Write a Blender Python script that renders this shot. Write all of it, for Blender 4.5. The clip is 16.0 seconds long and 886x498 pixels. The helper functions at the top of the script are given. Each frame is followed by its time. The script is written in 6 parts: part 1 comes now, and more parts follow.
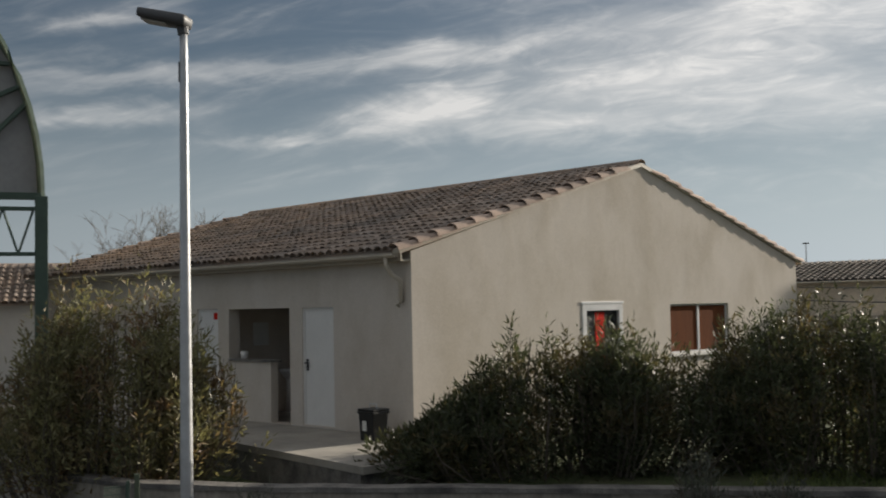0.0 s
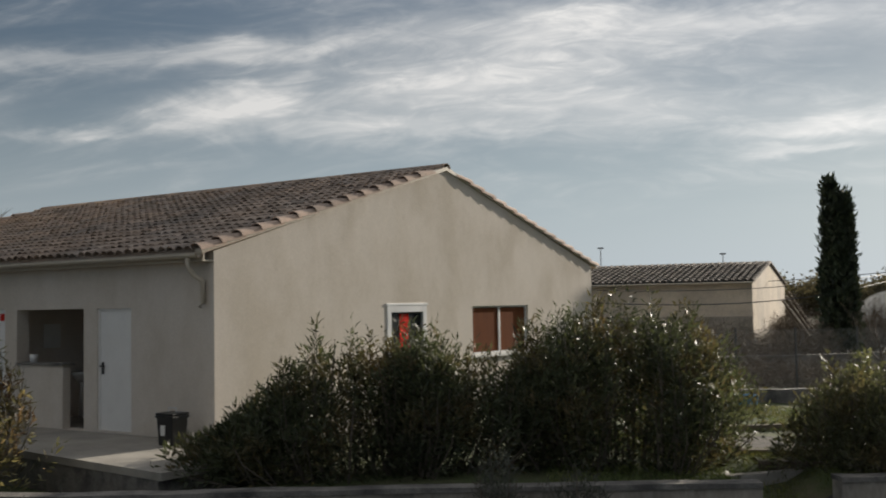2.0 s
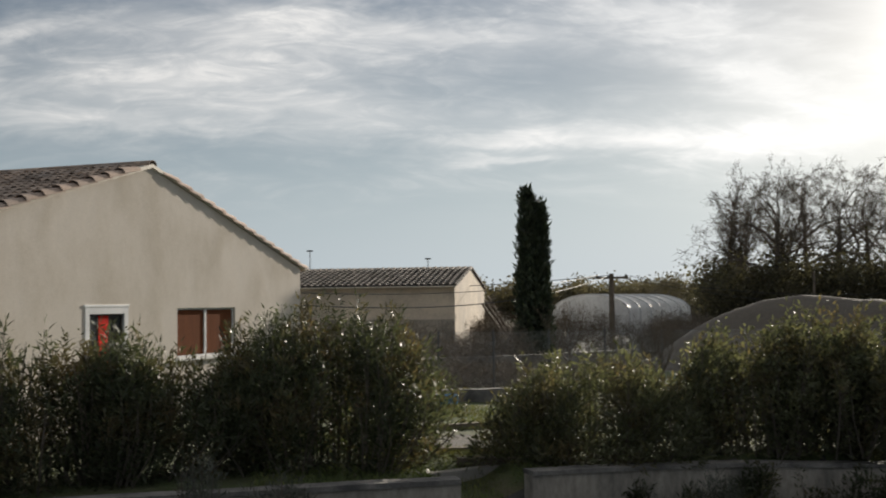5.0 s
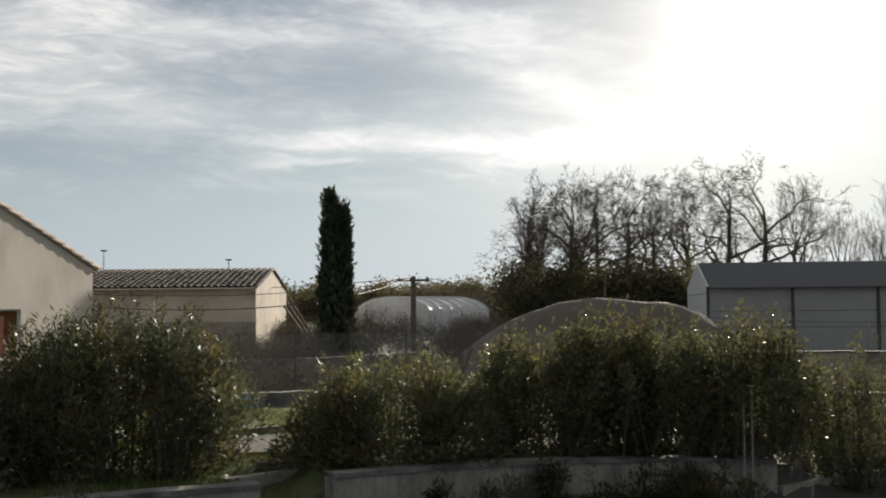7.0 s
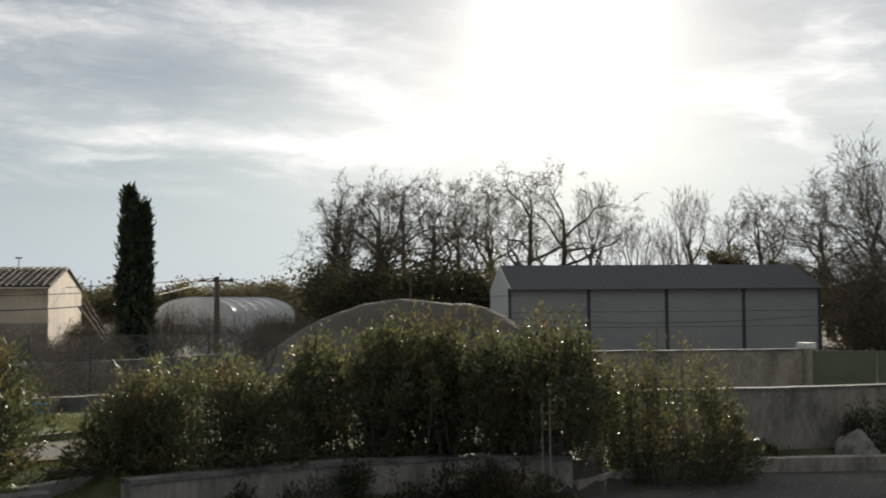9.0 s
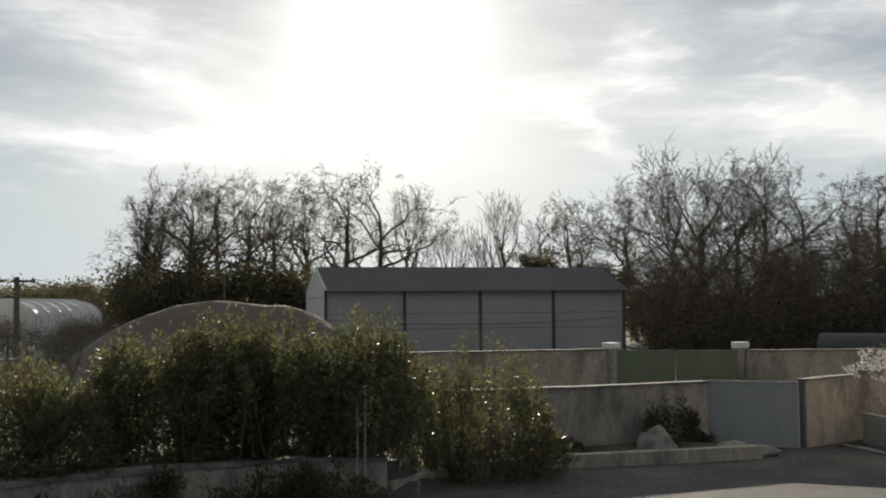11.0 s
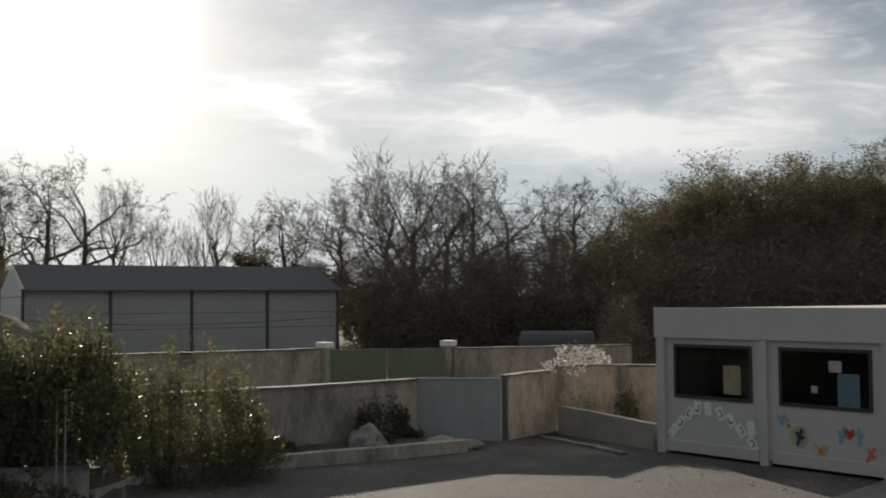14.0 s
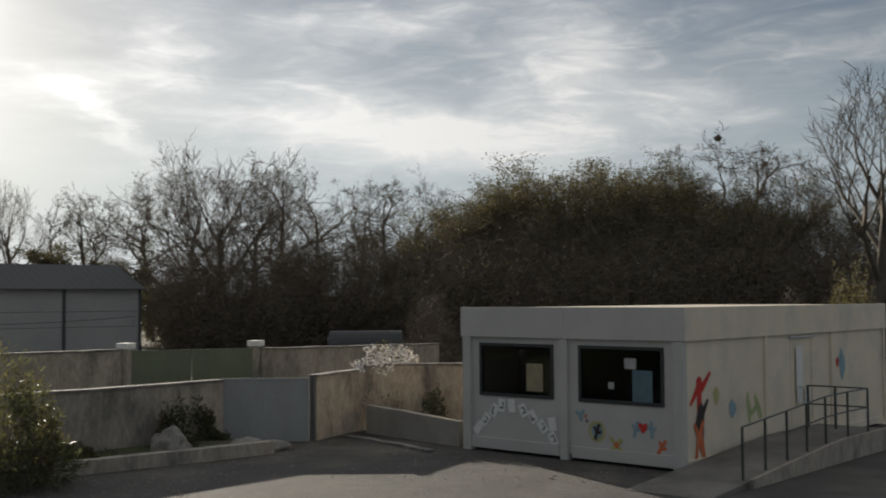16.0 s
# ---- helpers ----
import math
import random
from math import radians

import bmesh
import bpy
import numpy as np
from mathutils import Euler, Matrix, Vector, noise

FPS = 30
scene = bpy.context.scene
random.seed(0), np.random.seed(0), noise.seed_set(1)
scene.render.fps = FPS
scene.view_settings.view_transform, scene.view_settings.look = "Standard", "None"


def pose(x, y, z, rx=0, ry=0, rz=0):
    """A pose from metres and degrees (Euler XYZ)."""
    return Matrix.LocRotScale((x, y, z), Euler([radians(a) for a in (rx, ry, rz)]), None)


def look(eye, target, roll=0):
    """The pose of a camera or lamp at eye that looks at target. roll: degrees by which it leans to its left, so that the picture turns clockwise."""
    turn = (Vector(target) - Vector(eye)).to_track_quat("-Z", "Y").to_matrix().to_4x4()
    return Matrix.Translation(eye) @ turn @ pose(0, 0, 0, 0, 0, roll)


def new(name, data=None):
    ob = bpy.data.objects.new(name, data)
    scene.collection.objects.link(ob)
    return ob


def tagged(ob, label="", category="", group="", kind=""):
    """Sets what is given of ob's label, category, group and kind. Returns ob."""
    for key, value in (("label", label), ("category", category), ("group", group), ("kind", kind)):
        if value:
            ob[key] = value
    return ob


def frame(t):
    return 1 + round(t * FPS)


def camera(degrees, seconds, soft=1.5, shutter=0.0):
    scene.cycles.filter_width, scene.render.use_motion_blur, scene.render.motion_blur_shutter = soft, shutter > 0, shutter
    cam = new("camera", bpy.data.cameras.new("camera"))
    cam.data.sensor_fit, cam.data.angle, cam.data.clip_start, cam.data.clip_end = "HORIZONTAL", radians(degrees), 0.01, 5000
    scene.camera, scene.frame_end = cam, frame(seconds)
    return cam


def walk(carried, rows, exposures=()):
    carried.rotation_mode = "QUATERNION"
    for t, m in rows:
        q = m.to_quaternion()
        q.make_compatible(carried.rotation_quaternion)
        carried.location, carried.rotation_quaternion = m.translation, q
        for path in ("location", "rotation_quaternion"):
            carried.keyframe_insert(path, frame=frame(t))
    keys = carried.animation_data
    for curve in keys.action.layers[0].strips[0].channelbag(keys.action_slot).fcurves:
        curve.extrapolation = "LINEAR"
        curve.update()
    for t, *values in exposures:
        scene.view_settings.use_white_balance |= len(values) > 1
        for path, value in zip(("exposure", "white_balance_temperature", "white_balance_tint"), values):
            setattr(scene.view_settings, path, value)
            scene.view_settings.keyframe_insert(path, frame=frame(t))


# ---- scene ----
# ---- camera: one hovering turn on the spot; seconds, yaw, pitch, lean ----
EYE = (0.0, 0.0, 2.95)
cam = camera(44.42, 16.0, soft=1.85, shutter=0.4)
PATH = [
    (0, 5.57, 3.07, 1.15),
    (0.5, 3.09, 3.04, 1.11),
    (1, 0.41, 3.02, 1.08),
    (1.5, -2.07, 2.99, 1.04),
    (2, -4.68, 2.96, 0.99),
    (2.5, -7.09, 2.93, 0.95),
    (3, -9.73, 2.90, 0.89),
    (3.5, -12.17, 2.89, 0.81),
    (4, -14.79, 2.88, 0.72),
    (6.5, -27.73, 2.88, 0.63),
    (7, -30.36, 2.88, 0.56),
    (7.5, -32.74, 2.87, 0.51),
    (8, -35.46, 2.86, 0.47),
    (8.5, -37.98, 2.85, 0.45),
    (9, -40.56, 2.85, 0.44),
    (11.5, -52.70, 2.87, 0.44),
    (12, -55.22, 2.87, 0.45),
    (12.5, -57.62, 2.86, 0.45),
    (13, -60.23, 2.83, 0.45),
    (13.5, -62.64, 2.79, 0.44),
    (14, -65.22, 2.74, 0.43),
    (14.5, -67.62, 2.71, 0.42),
    (15, -70.21, 2.69, 0.41),
    (15.5, -72.61, 2.66, 0.38),
    (16, -75.26, 2.65, 0.36),
]
walk(cam, [(t, pose(*EYE, 90 + pitch, lean, yaw)) for t, yaw, pitch, lean in PATH],
     [(0, 0.50), (4, 0.52), (7, 0.62), (12.5, 0.60), (15, 0.50), (16, 0.48)])

# ---- world, sun, exposure ----
SUN_AZ, SUN_EL = 47.5, 15.0      # degrees clockwise from +y, degrees above the horizon
sun_way = Vector((math.sin(radians(SUN_AZ)) * math.cos(radians(SUN_EL)),
                  math.cos(radians(SUN_AZ)) * math.cos(radians(SUN_EL)), math.sin(radians(SUN_EL))))


def link(tree, a, b):
    tree.links.new(a, b)


def build_world():
    """Nishita sky under a thin layer of wind-drawn cirrus that scatters the low sun."""
    world = bpy.data.worlds.new("sky")
    world.use_nodes = True
    scene.world = world
    t = world.node_tree
    n = t.nodes
    n.clear()
    out, bg = n.new("ShaderNodeOutputWorld"), n.new("ShaderNodeBackground")
    sky = n.new("ShaderNodeTexSky")
    sky.sky_type, sky.sun_disc = "NISHITA", False
    sky.sun_elevation, sky.sun_rotation = radians(SUN_EL), radians(SUN_AZ)
    sky.air_density, sky.dust_density, sky.ozone_density = 1.0, 0.4, 2.0
    co = n.new("ShaderNodeTexCoord")
    sep = n.new("ShaderNodeSeparateXYZ")
    link(t, co.outputs["Generated"], sep.inputs[0])

    def m(op, a, b=None, c=None, clamp=False):
        k = n.new("ShaderNodeMath")
        k.operation, k.use_clamp = op, clamp
        for i, v in enumerate((a, b, c)):
            if v is None:
                continue
            if isinstance(v, (int, float)):
                k.inputs[i].default_value = v
            else:
                link(t, v, k.inputs[i])
        return k.outputs[0]

    up = m("MAXIMUM", sep.outputs[2], 0.0)
    den = m("ADD", up, 0.09)
    px, py = m("DIVIDE", sep.outputs[0], den), m("DIVIDE", sep.outputs[1], den)
    # bearing and height above the horizon, in degrees
    az0 = m("MULTIPLY", m("ARCTAN2", sep.outputs[0], sep.outputs[1]), 57.2958)
    el0 = m("MULTIPLY", m("ARCSINE", up), 57.2958)

    def noise_at(x, y, shift, detail, rough, warp):
        v = n.new("ShaderNodeCombineXYZ")
        link(t, x, v.inputs[0]), link(t, y, v.inputs[1])
        v.inputs[2].default_value = shift
        nz = n.new("ShaderNodeTexNoise")
        nz.inputs["Scale"].default_value = 1.0
        nz.inputs["Detail"].default_value = detail
        nz.inputs["Roughness"].default_value = rough
        nz.inputs["Distortion"].default_value = warp
        link(t, v.outputs[0], nz.inputs["Vector"])
        return nz.outputs[0]

    def ramp(v, lo, hi, a=0.0, b=1.0):
        r = n.new("ShaderNodeMapRange")
        r.interpolation_type = "SMOOTHSTEP"
        for key, val in (("From Min", lo), ("From Max", hi), ("To Min", a), ("To Max", b)):
            r.inputs[key].default_value = val
        link(t, v, r.inputs["Value"])
        return r.outputs[0]

    # the streaks bend over in one wide arch; the air frays them
    bearing = m("MINIMUM", m("MAXIMUM", az0, -70.0), 130.0)
    off = m("MINIMUM", m("SUBTRACT", bearing, 16.0), 30.0)
    arch = m("MULTIPLY_ADD", m("MULTIPLY", off, off), 0.0030, el0)
    fray = noise_at(m("MULTIPLY", bearing, 0.16), m("MULTIPLY", el0, 0.42), 2.3, 5, 0.6, 0.4)
    fray2 = noise_at(m("MULTIPLY", bearing, 0.20), m("MULTIPLY", el0, 0.5), 9.1, 4, 0.6, 0.4)
    az = m("MULTIPLY_ADD", m("SUBTRACT", fray, 0.5), 7.0, bearing)
    el = m("MULTIPLY_ADD", m("SUBTRACT", fray2, 0.5), 2.6, el0)
    streaks = ramp(noise_at(m("MULTIPLY", bearing, 0.075), m("MULTIPLY", arch, 0.36), 3.7, 9, 0.55, 1.1), 0.36, 0.74)
    wisps = ramp(noise_at(m("MULTIPLY", bearing, 0.22), m("MULTIPLY", arch, 0.85), 8.2, 8, 0.60, 1.6), 0.36, 0.78)
    bank = 0.0
    for a0, e0, w, h, tilt, much in CLOUDS:
        c, q = math.cos(radians(tilt)), math.sin(radians(tilt))
        du = m("MULTIPLY_ADD", el, q / w, m("MULTIPLY_ADD", az, c / w, -(a0 * c + e0 * q) / w))
        dv = m("MULTIPLY_ADD", el, c / h, m("MULTIPLY_ADD", az, -q / h, (a0 * q - e0 * c) / h))
        r2 = m("MULTIPLY_ADD", dv, dv, m("MULTIPLY", du, du))
        bank = m("MULTIPLY_ADD", m("POWER", 0.3679, r2), much, bank)
    texture = m("ADD", 0.55, m("ADD", m("MULTIPLY", streaks, 0.27), m("MULTIPLY", wisps, 0.33)))
    body = m("ADD", m("MULTIPLY", bank, texture), m("MULTIPLY", streaks, m("MULTIPLY_ADD", wisps, 0.25, 0.08)), clamp=True)
    # the same thin cloud overhead and behind, drawn out along one bearing
    along = m("SUBTRACT", m("MULTIPLY", px, 0.951), m("MULTIPLY", py, 0.309))
    across = m("ADD", m("MULTIPLY", px, 0.309), m("MULTIPLY", py, 0.951))
    high = ramp(noise_at(m("MULTIPLY", along, 0.40), m("MULTIPLY", across, 1.0), 3.7, 7, 0.62, 1.5), 0.40, 0.66)
    overhead = ramp(up, 0.30, 0.5)
    body = m("ADD", m("MULTIPLY", body, m("SUBTRACT", 1.0, overhead)), m("MULTIPLY", high, m("MULTIPLY", overhead, 0.7)), clamp=True)
    cover = m("MULTIPLY", body, ramp(up, 0.06, 0.12), clamp=True)
    # thin high cloud greys the blue
    grey = n.new("ShaderNodeHueSaturation")
    link(t, ramp(up, 0.26, 0.6, SKY_SATURATION, 0.22), grey.inputs["Saturation"])
    # the unseen sky overhead is lifted to add fill light in the shade
    link(t, m("MULTIPLY", ramp(up, 0.26, 0.75, 1.0, ZENITH), SKY_VALUE), grey.inputs["Value"])
    link(t, sky.outputs[0], grey.inputs["Color"])
    dot = n.new("ShaderNodeVectorMath")
    dot.operation = "DOT_PRODUCT"
    dot.inputs[1].default_value = sun_way
    link(t, co.outputs["Generated"], dot.inputs[0])
    near = m("MAXIMUM", dot.outputs["Value"], 0.0)
    # pale haze low over the land
    low = n.new("ShaderNodeMapRange")
    low.interpolation_type = "SMOOTHSTEP"
    for key, val in (("From Min", 0.0), ("From Max", 0.24), ("To Min", 0.92), ("To Max", 0.0)):
        low.inputs[key].default_value = val
    link(t, up, low.inputs["Value"])
    haze = n.new("ShaderNodeMixRGB")
    link(t, low.outputs[0], haze.inputs[0])
    link(t, grey.outputs[0], haze.inputs[1])
    bright = n.new("ShaderNodeMixRGB")
    bright.blend_type = "MULTIPLY"
    bright.inputs[0].default_value = 1.0
    bright.inputs[1].default_value = HAZE
    link(t, m("ADD", 0.55, m("MULTIPLY", near, 0.58)), bright.inputs[2])
    link(t, bright.outputs[0], haze.inputs[2])
    # forward scattering in the thin cloud round the sun
    wide, mid, tight = m("POWER", near, 10.0), m("POWER", near, 55.0), m("POWER", near, 430.0)
    glow = m("ADD", m("MULTIPLY", wide, GLOW_WIDE), m("ADD", m("MULTIPLY", mid, GLOW_MID), m("MULTIPLY", tight, GLOW_TIGHT)))
    cloud_light = m("ADD", m("MULTIPLY", m("ADD", 0.78, m("MULTIPLY", near, 0.27)), CLOUD_BASE), m("MULTIPLY", wide, CLOUD_SUN))
    white = n.new("ShaderNodeMixRGB")
    white.blend_type = "MULTIPLY"
    white.inputs[0].default_value = 1.0
    white.inputs[1].default_value = (1.0, 0.985, 0.96, 1)
    link(t, cloud_light, white.inputs[2])
    mix = n.new("ShaderNodeMixRGB")
    link(t, m("MULTIPLY", cover, 0.92), mix.inputs[0])
    link(t, haze.outputs[0], mix.inputs[1])
    link(t, white.outputs[0], mix.inputs[2])
    halo = n.new("ShaderNodeMixRGB")
    halo.blend_type = "ADD"
    halo.inputs[0].default_value = 1.0
    link(t, mix.outputs[0], halo.inputs[1])
    tint = n.new("ShaderNodeMixRGB")
    tint.blend_type = "MULTIPLY"
    tint.inputs[0].default_value = 1.0
    tint.inputs[1].default_value = (1.0, 0.97, 0.92, 1)
    link(t, glow, tint.inputs[2])
    link(t, tint.outputs[0], halo.inputs[2])
    link(t, halo.outputs[0], bg.inputs[0])
    bg.inputs[1].default_value = SKY_STRENGTH
    link(t, bg.outputs[0], out.inputs[0])


SKY_STRENGTH = 0.095
CLOUD_BASE, CLOUD_SUN, GLOW_WIDE, GLOW_TIGHT = 5.9, 1.7, 0.55, 6.5
GLOW_MID = 1.1
SKY_SATURATION, SKY_VALUE, ZENITH = 0.82, 0.35, 3.2
# banks of cirrus: bearing, height, half length and half depth in degrees, tilt, density
CLOUDS = [(-20, 12.0, 9, 0.6, 5, 0.55), (-4, 13.4, 6, 0.7, 7, 0.7), (-6.2, 10.3, 3.4, 0.95, 3, 1.15), (-24, 9.8, 4.5, 0.5, 3, 0.65), (-22, 14.9, 2.6, 0.5, 12, 0.6),
          (-14, 9.0, 2.4, 0.28, 4, 0.6), (6, 12.0, 9, 2.2, 6, 0.65), (0.7, 9.2, 7, 0.6, 0, 0.6), (12, 10.3, 11, 1.6, -2, 0.6), (15, 14.2, 12, 1.3, -3, 0.9), (24, 8.5, 3.2, 0.5, 3, 0.9),
          (32.5, 8.3, 6.5, 0.95, -4, 1.2), (23.2, 7.4, 2.6, 0.3, 0, 0.8), (36, 11.4, 3.4, 0.9, -14, 1.0), (31, 14.6, 9, 0.8, -14, 0.9), (43, 9.0, 9, 1.8, -6, 0.8),
          (55.8, 10.8, 2.4, 0.9, 5, 1.0), (57.4, 9.2, 2.6, 0.6, -40, 0.9), (61, 12.6, 2.0, 1.3, 40, 0.7), (61.2, 11.0, 1.6, 0.5, 0, 0.6), (71, 9.2, 6.5, 1.6, -4, 1.2),
          (78.5, 8.1, 6.5, 1.3, 2, 1.1), (82, 12.2, 3.0, 3.2, 20, 0.75), (72, 14.6, 6, 0.9, 8, 0.5), (88, 9.8, 5, 1.2, -6, 0.5), (97, 12.2, 3.5, 0.8, 4, 0.4), (76, 12.0, 24, 5.0, 0, 0.28)]
HAZE = (3.45, 3.95, 4.35, 1)
build_world()
sun_lamp = bpy.data.lights.new("sun", "SUN")
sun_lamp.energy, sun_lamp.angle, sun_lamp.color = 4.4, radians(0.6), (1.0, 0.9, 0.76)
sun = new("sun", sun_lamp)
sun.matrix_world = look((0, 0, 30), Vector((0, 0, 30)) - sun_way)

# ---- materials ----
def mat(name, base, rough=0.8, vary=0.25, scale=3.0, fine=40.0, bump=0.3, dist=0.01, tint=None, tint_at=(0.5, 0.7), tint_scale=0.6,
        metal=0.0, per_piece=0.0, island=0.0, grain=1.0, spec=0.5, stretch=(1, 1, 1), trans=0.0, trans_tint=(1.12, 1.15, 0.82)):
    """A painted or natural surface: base colour, broad blotches, fine grain, a second tone in patches, relief."""
    ma = bpy.data.materials.new(name)
    ma.use_nodes = True
    t = ma.node_tree
    n = t.nodes
    p = n["Principled BSDF"]
    p.inputs["Roughness"].default_value = rough
    p.inputs["Metallic"].default_value = metal
    p.inputs["Specular IOR Level"].default_value = spec
    geo = n.new("ShaderNodeNewGeometry")
    mp = n.new("ShaderNodeMapping")
    mp.inputs["Scale"].default_value = stretch
    link(t, geo.outputs["Position"], mp.inputs[0])

    def nz(s, d=4.0, r=0.6):
        k = n.new("ShaderNodeTexNoise")
        k.inputs["Scale"].default_value, k.inputs["Detail"].default_value, k.inputs["Roughness"].default_value = s, d, r
        link(t, mp.outputs[0], k.inputs["Vector"])
        return k.outputs[0]

    def rng(v, a, b, lo=0.3, hi=0.7):
        k = n.new("ShaderNodeMapRange")
        for key, val in (("From Min", lo), ("From Max", hi), ("To Min", a), ("To Max", b)):
            k.inputs[key].default_value = val
        link(t, v, k.inputs["Value"])
        return k.outputs[0]

    def mixc(kind, f, a, b):
        k = n.new("ShaderNodeMixRGB")
        k.blend_type = kind
        for i, v in enumerate((f, a, b)):
            if isinstance(v, (int, float)):
                k.inputs[i].default_value = v
            elif isinstance(v, tuple):
                k.inputs[i].default_value = (*v, 1)
            else:
                link(t, v, k.inputs[i])
        return k.outputs[0]

    big, small = nz(scale, 5), nz(fine, 3)
    col = base
    if tint:
        col = mixc("MIX", rng(nz(tint_scale, 6, 0.65), 0, 1, *tint_at), base, tint)
    col = mixc("MULTIPLY", 1.0, col, rng(big, 1 - vary, 1 + vary * 0.6))
    col = mixc("MULTIPLY", 1.0, col, rng(small, 1 - vary * 0.6, 1 + vary * 0.5))
    if per_piece:
        info = n.new("ShaderNodeObjectInfo")
        col = mixc("MULTIPLY", 1.0, col, rng(info.outputs["Random"], 1 - per_piece, 1 + per_piece, 0, 1))
    if island:
        col = mixc("MULTIPLY", 1.0, col, rng(geo.outputs["Random Per Island"], 1 - island, 1 + island, 0, 1))
    link(t, col, p.inputs["Base Color"])
    link(t, rng(big, max(rough - 0.1, 0.02), min(rough + 0.1, 1)), p.inputs["Roughness"])
    if bump:
        bp = n.new("ShaderNodeBump")
        bp.inputs["Strength"].default_value, bp.inputs["Distance"].default_value = bump, dist
        k = n.new("ShaderNodeMath")
        k.operation = "ADD"
        g = n.new("ShaderNodeMath")
        g.operation = "MULTIPLY"
        g.inputs[1].default_value = grain
        link(t, small, g.inputs[0])
        link(t, g.outputs[0], k.inputs[0]), link(t, big, k.inputs[1])
        link(t, k.outputs[0], bp.inputs["Height"])
        link(t, bp.outputs[0], p.inputs["Normal"])
    if trans:
        # leaves let light through
        tr = n.new("ShaderNodeBsdfTranslucent")
        link(t, mixc("MULTIPLY", 1.0, col, trans_tint), tr.inputs["Color"])
        ms = n.new("ShaderNodeMixShader")
        ms.inputs[0].default_value = trans
        link(t, p.outputs[0], ms.inputs[1]), link(t, tr.outputs[0], ms.inputs[2])
        link(t, ms.outputs[0], n["Material Output"].inputs["Surface"])
    return ma


def glass_mat(name, tone, ior=1.16):
    ma = bpy.data.materials.new(name)
    ma.use_nodes = True
    p = ma.node_tree.nodes["Principled BSDF"]
    p.inputs["Base Color"].default_value = (*tone, 1)
    p.inputs["Roughness"].default_value = 0.04
    p.inputs["Transmission Weight"].default_value = 1.0
    p.inputs["IOR"].default_value = ior
    return ma


